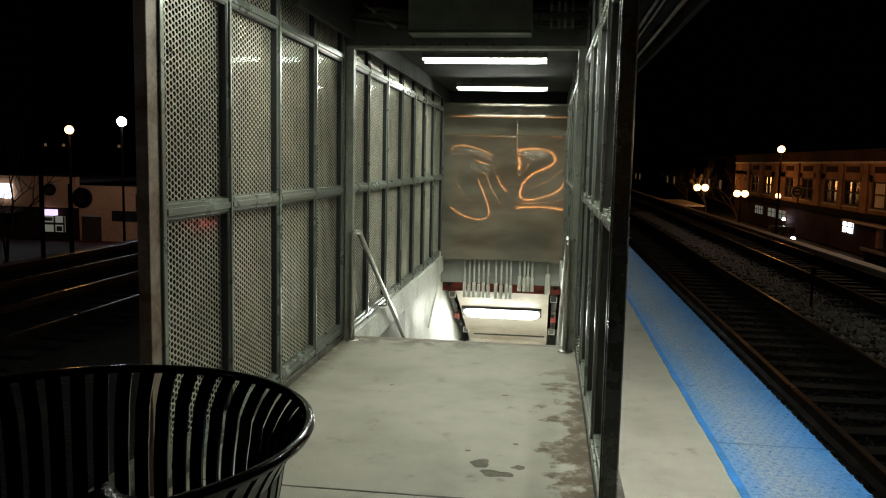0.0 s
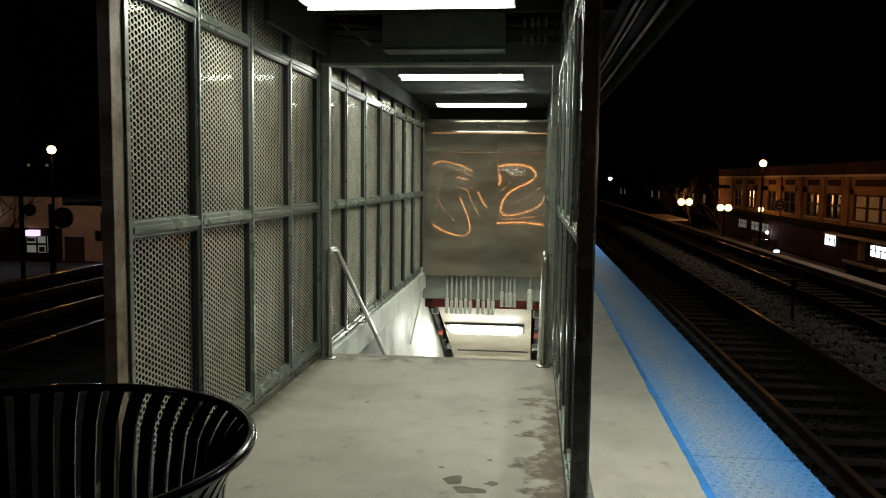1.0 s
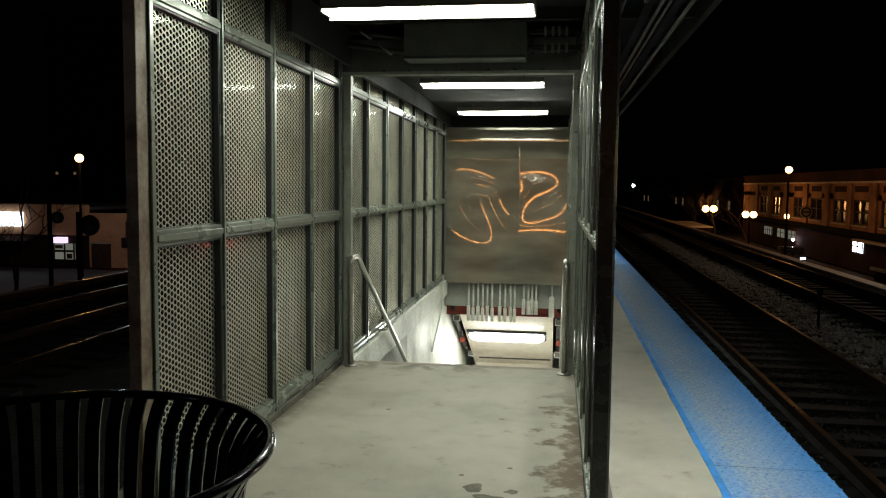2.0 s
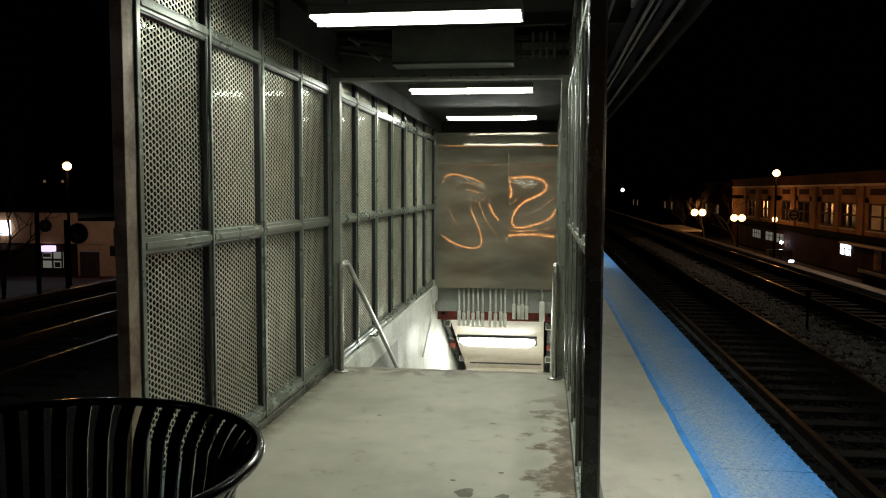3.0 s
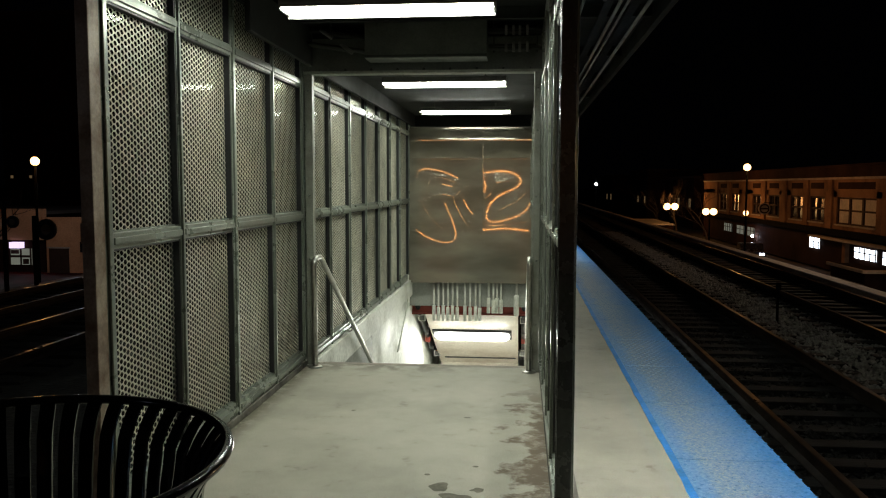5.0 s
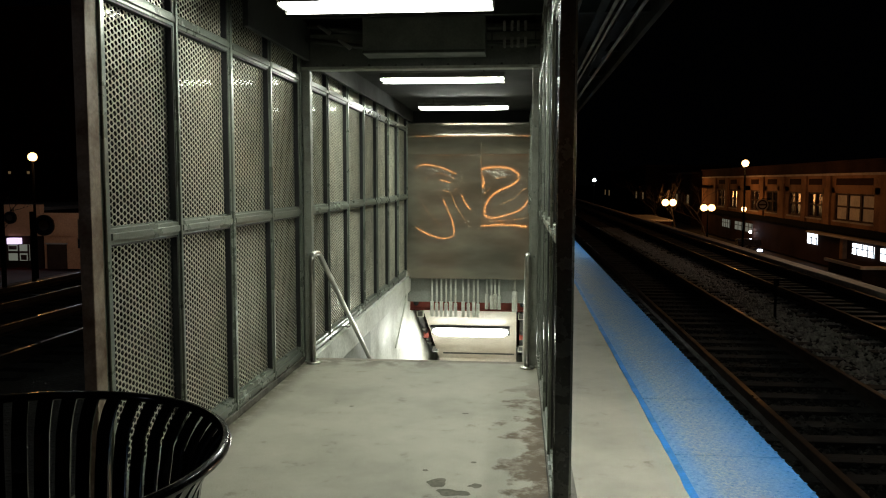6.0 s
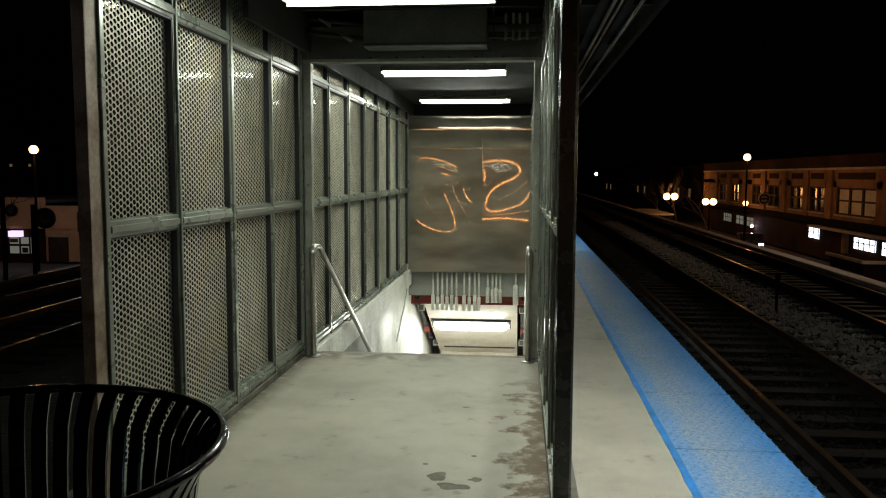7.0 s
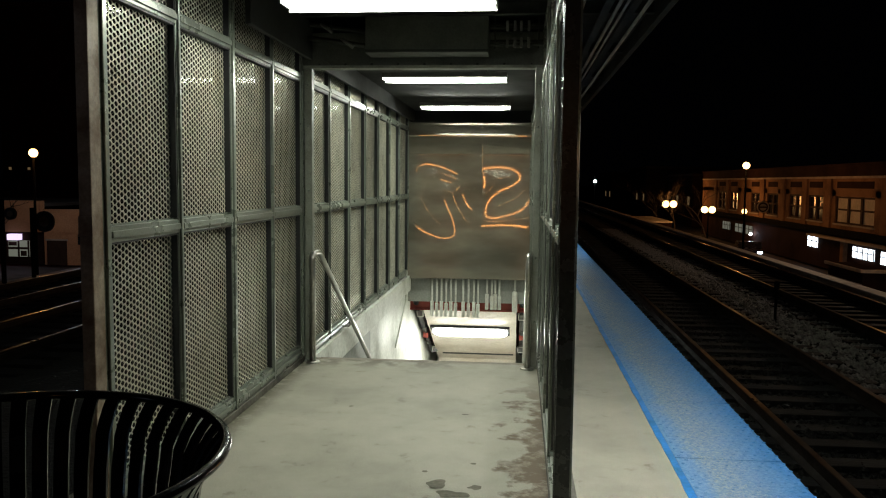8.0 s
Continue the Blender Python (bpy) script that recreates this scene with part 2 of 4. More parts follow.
def shared(name, me, parent, m):
    """A further piece on mesh data that alike pieces share."""
    ob = new(name, me)
    ob.parent = parent
    ob.matrix_basis = m
    return ob


def box(x0, x1, y0, y1, z0, z1, bevel=0.0, bm=None):
    out = bm or bmesh.new()
    made = bmesh.ops.create_cube(out, size=1.0, matrix=Matrix.Translation(((x0 + x1) / 2, (y0 + y1) / 2, (z0 + z1) / 2)) @ Matrix.Diagonal((abs(x1 - x0), abs(y1 - y0), abs(z1 - z0), 1)))
    if bevel:
        edges = list({e for v in made["verts"] for e in v.link_edges})
        bmesh.ops.bevel(out, geom=edges, offset=bevel, segments=2, affect="EDGES", profile=0.6)
    return out


def tube(points, radius, sides=12, bm=None, caps=True):
    """A round bar along a polyline; radius may be one number or one per point."""
    out = bm or bmesh.new()
    pts = [Vector(p) for p in points]
    radii = radius if isinstance(radius, (list, tuple)) else [radius] * len(pts)
    rings = []
    side = None
    for i, p in enumerate(pts):
        d = ((pts[min(i + 1, len(pts) - 1)] - p).normalized() + (p - pts[max(i - 1, 0)]).normalized()).normalized()
        if side is None:
            side = d.orthogonal().normalized()
        side = (side - d * side.dot(d)).normalized()
        up = d.cross(side)
        rings.append([out.verts.new(p + (side * math.cos(a) + up * math.sin(a)) * radii[i]) for a in (2 * math.pi * k / sides for k in range(sides))])
    for a, b in zip(rings, rings[1:]):
        for k in range(sides):
            out.faces.new((a[k], a[(k + 1) % sides], b[(k + 1) % sides], b[k]))
    if caps:
        out.faces.new(rings[0][::-1])
        out.faces.new(rings[-1])
    return out


def arc(points, r, n=6):
    """Rounds the corners of a polyline."""
    pts = [Vector(p) for p in points]
    out = [pts[0]]
    for a, b, c in zip(pts, pts[1:], pts[2:]):
        p, q = b + (a - b).normalized() * r, b + (c - b).normalized() * r
        for k in range(n + 1):
            s = k / n
            out.append(p * (1 - s) ** 2 + b * 2 * s * (1 - s) + q * s ** 2)
    return out + [pts[-1]]


def lathe(profile, sides=32, centre=(0, 0, 0), bm=None):
    out = bm or bmesh.new()
    rings = []
    for r, z in profile:
        rings.append([out.verts.new((centre[0] + r * math.cos(a), centre[1] + r * math.sin(a), centre[2] + z)) for a in (2 * math.pi * k / sides for k in range(sides))])
    for a, b in zip(rings, rings[1:]):
        for k in range(sides):
            out.faces.new((a[k], a[(k + 1) % sides], b[(k + 1) % sides], b[k]))
    return out


def prism(outline, lo, hi, axis, bm=None):
    """An outline in the plane across axis ('x': (y, z), 'y': (x, z)), from lo to hi."""
    out = bm or bmesh.new()
    place = (lambda u, v, w: (w, u, v)) if axis == "x" else (lambda u, v, w: (u, w, v))
    a = [out.verts.new(place(u, v, lo)) for u, v in outline]
    b = [out.verts.new(place(u, v, hi)) for u, v in outline]
    out.faces.new(a)
    out.faces.new(b[::-1])
    for i in range(len(a)):
        j = (i + 1) % len(a)
        out.faces.new((a[i], b[i], b[j], a[j]))
    return out


def thing(name, label, category, group="", at=(0, 0, 0)):
    ob = new(name)
    ob.empty_display_size = 0.1
    ob.location = at
    return tagged(ob, label, category, group)


def setting(name, bm, mat, label, category="structure"):
    return tagged(mesh_object(name, bm, mat), label, category, kind="structure")

# the place --------------------------------------------------------------------
XL, XR = -1.5, 0.56          # inner faces of the two screens
Y0, YHEAD, YEND = 2.7, 6.07, 12.68
EDGE = 1.9                   # platform edge
ZC = 2.76                    # ceiling over the stairs
ZDECK = 3.0                  # canopy deck
ZTRACK, ZSTREET = -1.02, -4.3
STAIR_Y, RISE, RUN, STEPS = 6.2, 0.18, 0.29, 24

# ground: one wide sheet at street level, the track bed above it, the platform
bm = bmesh.new()
bmesh.ops.create_grid(bm, x_segments=2, y_segments=2, size=1500, matrix=pose(0, 0, ZSTREET - 0.15))
setting("ground", bm, M_ASPHALT, "dark asphalt streets below the railway at night", "ground")


def bed(x0, x1):
    """Track bed: a strip of ballast with an uneven top and solid sides."""
    out = bmesh.new()
    nx, ny = int((x1 - x0) / 0.35), 170
    top = []
    for j in range(ny + 1):
        y = -12 + 262 * (j / ny) ** 1.6
        row = []
        for i in range(nx + 1):
            x = x0 + (x1 - x0) * i / nx
            z = ZTRACK + 0.05 * noise.noise(Vector((x * 1.3, y * 0.9, 3))) if 0 < i < nx else ZTRACK
            row.append(out.verts.new((x, y, z)))
        top.append(row)
    for a, b in zip(top, top[1:]):
        for i in range(nx):
            out.faces.new((a[i], a[i + 1], b[i + 1], b[i]))
    for i in (0, nx):
        low = [out.verts.new((r[i].co.x, r[i].co.y, ZSTREET - 0.1)) for r in top]
        for k in range(ny):
            out.faces.new((top[k][i], top[k + 1][i], low[k + 1], low[k]))
    return out


setting("track_bed_1", bed(1.75, 8.25), M_BALLASTSHADE, "stone ballast under the tracks, coloured dark for shade", "track bed")
setting("track_bed_2", bed(-12.0, -1.85), M_BALLASTSHADE, "stone ballast under the outer tracks, coloured dark for shade", "track bed")

# platform slab with the stair well cut out of it
out = box(-1.85, EDGE - 0.64, -12, STAIR_Y, -0.28, 0.0)
platform = setting("platform", out, M_FLOOR, "grey trowelled concrete platform with stains and scuffs", "platform")
for x0, x1, y0, y1 in ((XR + 0.14, EDGE - 0.64, STAIR_Y, 60), (-1.85, XL - 0.14, STAIR_Y, 60), (XL - 0.14, XR + 0.14, 17.5, 60)):
    part("slab", box(x0, x1, y0, y1, -0.28, 0.0), M_FLOOR, platform)
out = box(-1.85, -1.7, -12, 60, ZSTREET, -0.28)
box(1.45, 1.65, -12, 60, ZSTREET, -0.28, bm=out)
setting("wall_platform_base", out, M_KERB, "shaded concrete base walls under the platform", "wall")
# a saw joint across the floor and dark damp spots
out = box(XL + 0.04, XR + 0.35, 2.86, 2.872, 0.0, 0.0025)
part("joint", out, M_DAMP, platform)


def spot(x, y, r, stretch, seed):
    out = bmesh.new()
    rim = []
    for k in range(22):
        a = 2 * math.pi * k / 22
        q = r * (0.75 + 0.45 * noise.noise(Vector((math.cos(a) * 1.3, math.sin(a) * 1.3, seed))))
        rim.append(out.verts.new((x + q * stretch * math.cos(a), y + q * math.sin(a), 0.0022)))
    out.faces.new(rim)
    return out


for k, (x, y, r, s) in enumerate(((-0.03, 3.32, 0.075, 0.95), (0.06, 3.2, 0.07, 1.5), (0.17, 3.3, 0.035, 1.2), (-0.12, 3.5, 0.018, 1.4), (0.03, 4.6, 0.018, 1.5), (-0.78, 4.7, 0.02, 1.3), (0.14, 3.65, 0.016, 1.4))):
    part("stain", spot(x, y, r, s, k * 7.3), M_DAMP, platform)

# tactile strip: tiles with domes, a raised bright inner edge
strip = thing("tactile_strip", "worn blue tactile paving strip along the platform edge", "tactile paving")
TILE = 1.22


def tactile_tile(near):
    out = box(EDGE - 0.6, EDGE, 0.008, TILE - 0.008, -0.06, 0.006, 0.003)
    if near:
        for i in range(10):
            for j in range(20):
                x, y = EDGE - 0.575 + i * 0.06 + 0.03 * (j % 2), 0.035 + j * 0.0605
                ring = [out.verts.new((x + 0.0125 * c, y + 0.0125 * s, 0.006)) for c, s in ((1, 0), (0.5, 0.87), (-0.5, 0.87), (-1, 0), (-0.5, -0.87), (0.5, -0.87))]
                top = [out.verts.new((x + 0.0085 * c, y + 0.0085 * s, 0.0105)) for c, s in ((1, 0), (0.5, 0.87), (-0.5, 0.87), (-1, 0), (-0.5, -0.87), (0.5, -0.87))]
                for k in range(6):
                    out.faces.new((ring[k], ring[(k + 1) % 6], top[(k + 1) % 6], top[k]))
                out.faces.new(top)
    me = bpy.data.meshes.new("tile")
    bmesh.ops.recalc_face_normals(out, faces=out.faces)
    out.to_mesh(me)
    out.free()
    me.materials.append(M_TACTILE)
    return me


near_tile, far_tile = tactile_tile(True), tactile_tile(False)
for k in range(-9, 45):
    shared("tile", near_tile if 0 <= k <= 12 else far_tile, strip, pose(0, 5.11 - 4 * TILE + k * TILE, 0))
out = bmesh.new()
prev = None
for k in range(400):
    y = -8 + k * 0.15
    w = 0.008 + 0.012 * noise.noise(Vector((0, y * 4, 1)))
    ring = [out.verts.new((EDGE - 0.6 - 0.035 + dx, y, z)) for dx, z in ((-w, -0.02), (-w, 0.006), (0.033, 0.006), (0.033, -0.02))]
    if prev:
        for i in range(3):
            out.faces.new((prev[i], prev[i + 1], ring[i + 1], ring[i]))
    prev = ring
part("edge_line", out, M_BLUELINE, strip, "bright blue painted edge line")

# screens ----------------------------------------------------------------------
def expanded_mesh(width, height, name):
    """Flattened expanded metal: strands that weave between broad bonds and leave rounded holes, each strand a little tilted."""
    a, b, w, th = 0.068, 0.032, 0.0098, 0.0026
    nodes = ((-0.36, 0.13), (-0.27, 0.0), (0.27, 0.0), (0.36, 0.13))      # flat bonds with rounded shoulders
    n = int(width / (a / 2)) + 2
    rows = int(height / (b / 2))
    verts, faces = [], []
    for m in range(rows):
        base, count = len(verts), 0
        for i in range(n):
            up = (i + m) % 2
            for du, dz in nodes:
                u = min(max((i + du) * a / 2, 0.0), width)
                z = min((m + (up + (dz if not up else -dz))) * b / 2, height)
                ww = w * (0.46 if abs(du) < 0.3 else 0.62)
                for ez, ex in ((-ww, -th * 0.8), (-ww, th * 0.2), (ww, th * 0.8), (ww, -th * 0.2)):
                    verts.append((ex, u, z + ez))
                count += 1
        for k in range(count - 1):
            p, q = base + 4 * k, base + 4 * k + 4
            for i, j in ((0, 1), (1, 2), (2, 3), (3, 0)):
                faces.append((p + i, p + j, q + j, q + i))
    me = bpy.data.meshes.new(name)
    me.from_pydata(verts, [], faces)
    me.materials.append(M_MESH)
    return me


MESHES = {}


def mesh_panel(width, height):
    key = (round(width, 3), round(height, 3))
    if key not in MESHES:
        MESHES[key] = expanded_mesh(width, height, "mesh_panel")
    return MESHES[key]


DEPTH = 0.062               # of the screen frames


def moulded(y0, y1, z0, z1, x, out_dir, wide=0.016, deep=0.014):
    """A bar of the frame: flat core with a raised bead along the middle."""
    bm = box(min(x, x + out_dir * DEPTH), max(x, x + out_dir * DEPTH), y0, y1, z0, z1, 0.004)
    if z1 - z0 > y1 - y0:
        c = (y0 + y1) / 2
        box(min(x - out_dir * deep, x), max(x - out_dir * deep, x), c - wide, c + wide, z0, z1, 0.003, bm)
    else:
        c = (z0 + z1) / 2
        box(min(x - out_dir * deep, x), max(x - out_dir * deep, x), y0, y1, c - wide, c + wide, 0.003, bm)
    return bm


def screen(x, out_dir, label, ys, zbottom, group):
    """One framed screen: uprights, rails, expanded metal and a clear sheet behind, bay by bay."""
    s = thing("mesh_screen", label, "screen wall", group)
    levels = ((zbottom + 0.09, 1.29), (1.365, 2.425), (2.495, 2.84))
    for k, y in enumerate(ys):
        heavy = (k % 2 == 0)
        h = 0.034 if heavy else 0.024
        part("post", moulded(y - h, y + h, zbottom, ZDECK - 0.1, x, out_dir, 0.018 if heavy else 0.012), M_FRAME, s)
    for k, (ya, yb) in enumerate(zip(ys, ys[1:])):
        a, b = ya + (0.034 if k % 2 == 0 else 0.024), yb - (0.024 if k % 2 == 0 else 0.034)
        part("bottom_rail", moulded(a, b, zbottom, zbottom + 0.09, x, out_dir), M_FRAME, s)
        part("middle_rail", moulded(a, b, 1.29, 1.365, x, out_dir), M_FRAME, s)
        part("upper_rail", moulded(a, b, 2.425, 2.495, x, out_dir), M_FRAME, s)
        part("head_rail", moulded(a, b, 2.84, 2.9, x, out_dir), M_FRAME, s)
        for z0, z1 in levels:
            em = shared("expanded_metal", mesh_panel(b - a + 0.008, z1 - z0), s, pose(x + out_dir * 0.046, a - 0.004, z0, 0, 0, 0))
            tagged(em, kind="stuff")
            # thin flat stop that holds the sheet at its edges
            bm = bmesh.new()
            for p, q, r, t in ((a, b, z0, z0 + 0.009), (a, b, z1 - 0.009, z1), (a, a + 0.009, z0 + 0.009, z1 - 0.009), (b - 0.009, b, z0 + 0.009, z1 - 0.009)):
                xx = sorted((x + out_dir * 0.03, x + out_dir * 0.04))
                box(xx[0], xx[1], p, q, r, t, bm=bm)
            part("stop_bead", bm, M_FRAME, s)
            # black strips put in for the shade on the side and at the top of the recess
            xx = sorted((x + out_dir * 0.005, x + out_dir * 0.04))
            part("shade_strip", box(xx[0], xx[1], b - 0.0105, b - 0.0005, z0 + 0.009, z1 - 0.009), M_BLACK, s)
            part("shade_strip", box(xx[0], xx[1], a + 0.001, b - 0.011, z1 - 0.0105, z1 - 0.0005), M_BLACK, s)
            xx = sorted((x + out_dir * 0.055, x + out_dir * 0.058))
            pane = part("pane", box(xx[0], xx[1], a, b, z0, z1), M_PANE, s)
            pane.visible_shadow = False
    return s


first_ys = [2.735, 3.535, 4.367, 5.2, 6.02]
stair_ys = [6.17] + [7.03 + 0.91 * k for k in range(6)] + [12.6]
screen(XL, -1, "grey-green steel screen wall with expanded metal panels by the platform floor", first_ys, 0.05, "screens of the stair house")
screen(XL, -1, "grey-green steel screen wall with expanded metal above the stairs", stair_ys, 0.0, "screens of the stair house")
screen(XR, 1, "grey-green steel screen wall with expanded metal on the track side", first_ys, 0.05, "screens of the stair house")
screen(XR, 1, "grey-green steel screen wall with expanded metal above the stairs", stair_ys, 0.0, "screens of the stair house")
out = box(XL - 0.12, XL + 0.015, 2.7, STAIR_Y, 0.0, 0.05, 0.006)
setting("wall_kerb_1", out, M_KERBDIRTSHADE, "low dirty concrete kerb, darkened for shade, under the screen", "kerb")
out = box(XR - 0.015, XR + 0.12, 2.7, STAIR_Y, 0.0, 0.05, 0.006)
setting("wall_kerb_2", out, M_KERBDIRTSHADE, "low dirty concrete kerb, darkened for shade, under the screen", "kerb")


def channel_post(x0, x1, y0, y1, mat, label, name="steel_post"):
    """An H section post with flanges facing along the platform."""
    p = thing(name, label, "post", "end posts of the stair house")
    f = 0.014
    part("flange", box(x0, x1, y0, y0 + f, 0, ZDECK, 0.003), mat, p)
    part("flange", box(x0, x1, y1 - f, y1, 0, ZDECK, 0.003), mat, p)
    c = (x0 + x1) / 2
    part("web", box(c - 0.008, c + 0.008, y0 + f, y1 - f, 0, ZDECK), mat, p)
    part("base_plate", box(x0 - 0.04, x1 + 0.04, y0 - 0.04, y1 + 0.0, 0, 0.014, 0.003), mat, p)
    return p


rusty = thing("steel_post", "rust-brown square steel end post beside the black litter bin", "post", "end posts of the stair house")
part("tube", box(-1.554, -1.494, 2.6, 2.695, 0, ZDECK, 0.006), M_RUST, rusty)
part("base_plate", box(-1.59, -1.44, 2.56, 2.69, 0, 0.014, 0.003), M_RUST, rusty)
part("bracket", box(-1.556, -1.49, 2.594, 2.6, 1.33, 1.42, 0.002), M_RUST, rusty)
channel_post(0.54, 0.604, 2.58, 2.7, M_DARKPOST, "dark steel end post on the track side")
for x0, x1 in ((XL + 0.018, XL + 0.085), (XR - 0.075, XR - 0.018)):
    p = thing("portal_post", "pale grey painted steel portal post at the stair head", "post", "portal at the stair head")
    part("column", box(x0, x1, 6.05, 6.13, 0, 2.535, 0.006), M_POSTPALE, p)
    for z in (0.4, 0.95, 1.5, 2.05, 2.4):
        bm = bmesh.new()
        bmesh.ops.create_uvsphere(bm, u_segments=8, v_segments=5, radius=0.011, matrix=pose((x0 + x1) / 2, 6.05, z))
        part("bolt", bm, M_FRAME, p)
    part("base_plate", box(x0 - 0.004, x1 + 0.004, 6.02, 6.16, 0, 0.012, 0.002), M_POSTPALE, p)

header = thing("header_beam", "pale grey steel header beam with gussets over the stair head", "beam", "portal at the stair head")
part("flange", box(XL + 0.01, XR - 0.01, 6.03, 6.15, 2.535, 2.56, 0.003), M_POSTPALE, header)
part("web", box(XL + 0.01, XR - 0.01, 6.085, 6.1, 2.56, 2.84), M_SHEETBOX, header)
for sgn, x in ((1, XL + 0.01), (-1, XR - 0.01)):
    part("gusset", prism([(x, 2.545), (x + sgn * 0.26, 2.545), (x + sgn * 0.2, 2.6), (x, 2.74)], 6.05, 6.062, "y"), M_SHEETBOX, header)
for k in range(9):
    bm = bmesh.new()
    bmesh.ops.create_uvsphere(bm, u_segments=8, v_segments=5, radius=0.013, matrix=pose(-1.35 + k * 0.225, 6.06, 2.572))
    part("bolt", bm, M_BEAM, header)

# a plain sheet box hung before the header, and pipework either side of it
boxed = thing("service_box", "plain grey sheet metal box hung under the canopy", "service box")
part("body", box(-0.89, 0.1, 5.72, 5.98, 2.615, 2.9, 0.006), M_SHEETBOX, boxed)
part("flange", box(-0.89, 0.1, 5.712, 5.72, 2.62, 2.64, 0.002), M_BEAM, boxed)
rack = thing("conduit_rack", "dark conduits with rows of pale clips under the canopy", "conduits", "conduits under the canopy")
for z in (2.69, 2.82, 2.95):
    part("conduit", tube([(0.11, 5.8, z), (XR - 0.02, 5.8, z)], 0.014, 8), M_BEAM, rack, smooth=True)
    part("conduit", tube([(0.11, 5.86, z + 0.035), (XR - 0.02, 5.86, z + 0.035)], 0.011, 8), M_BEAM, rack, smooth=True)
    for x in (0.24, 0.30, 0.35, 0.41):
        part("clip", box(x, x + 0.022, 5.77, 5.785, z - 0.03, z + 0.05, 0.003), M_HOUSING, rack)
for x in (0.15, 0.5):
    part("hanger", tube([(x, 5.83, 2.66), (x, 5.83, ZDECK)], 0.006, 6), M_BEAM, rack)
rack = thing("conduit_rack", "dark cables and slanting straps under the canopy", "conduits", "conduits under the canopy")
for z, y in ((2.72, 5.85), (2.84, 5.9)):
    part("conduit", tube([(XL + 0.02, y, z + 0.05), (-0.9, y, z - 0.03)], 0.02, 8), M_BEAM, rack, smooth=True)
for x, z in ((-1.22, 2.82), (-1.05, 2.7)):
    part("strap", tube([(x - 0.05, 5.78, z + 0.04), (x + 0.05, 5.78, z - 0.03)], [0.012, 0.018], 8), M_HOUSING, rack, smooth=True)
part("hanger", tube([(-1.2, 5.86, 2.8), (-1.2, 5.86, ZDECK)], 0.006, 6), M_BEAM, rack)

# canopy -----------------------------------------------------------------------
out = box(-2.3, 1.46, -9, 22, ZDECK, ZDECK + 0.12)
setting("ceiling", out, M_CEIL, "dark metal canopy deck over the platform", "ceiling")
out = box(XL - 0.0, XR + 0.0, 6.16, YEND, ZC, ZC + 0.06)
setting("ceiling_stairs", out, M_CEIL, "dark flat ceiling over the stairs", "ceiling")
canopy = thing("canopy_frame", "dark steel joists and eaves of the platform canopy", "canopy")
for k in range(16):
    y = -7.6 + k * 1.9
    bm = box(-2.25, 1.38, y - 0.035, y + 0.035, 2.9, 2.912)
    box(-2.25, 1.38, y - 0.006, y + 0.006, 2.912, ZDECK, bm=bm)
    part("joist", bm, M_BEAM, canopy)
# beams added along the side to keep lamp light off the top panels
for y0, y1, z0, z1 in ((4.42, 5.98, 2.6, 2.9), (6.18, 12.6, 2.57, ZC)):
    part("shade_beam", box(-1.43, -1.39, y0, y1, z0, z1, 0.004), M_CEIL, canopy)
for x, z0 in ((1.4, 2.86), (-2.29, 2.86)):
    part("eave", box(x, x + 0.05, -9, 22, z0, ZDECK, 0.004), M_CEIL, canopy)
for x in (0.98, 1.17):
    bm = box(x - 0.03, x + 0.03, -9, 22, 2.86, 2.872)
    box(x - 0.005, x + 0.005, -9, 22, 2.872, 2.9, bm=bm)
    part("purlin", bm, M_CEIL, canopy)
conduits = thing("conduit_run", "thin metal conduits running under the canopy eave", "conduits", "conduits under the canopy")
for x, z, r in ((1.05, 2.85, 0.014), (1.1, 2.845, 0.01), (1.25, 2.85, 0.014), (0.8, 2.86, 0.012)):
    part("conduit", tube([(x, -9, z), (x, 22, z)], r, 8), M_POSTPALE, conduits, smooth=True)


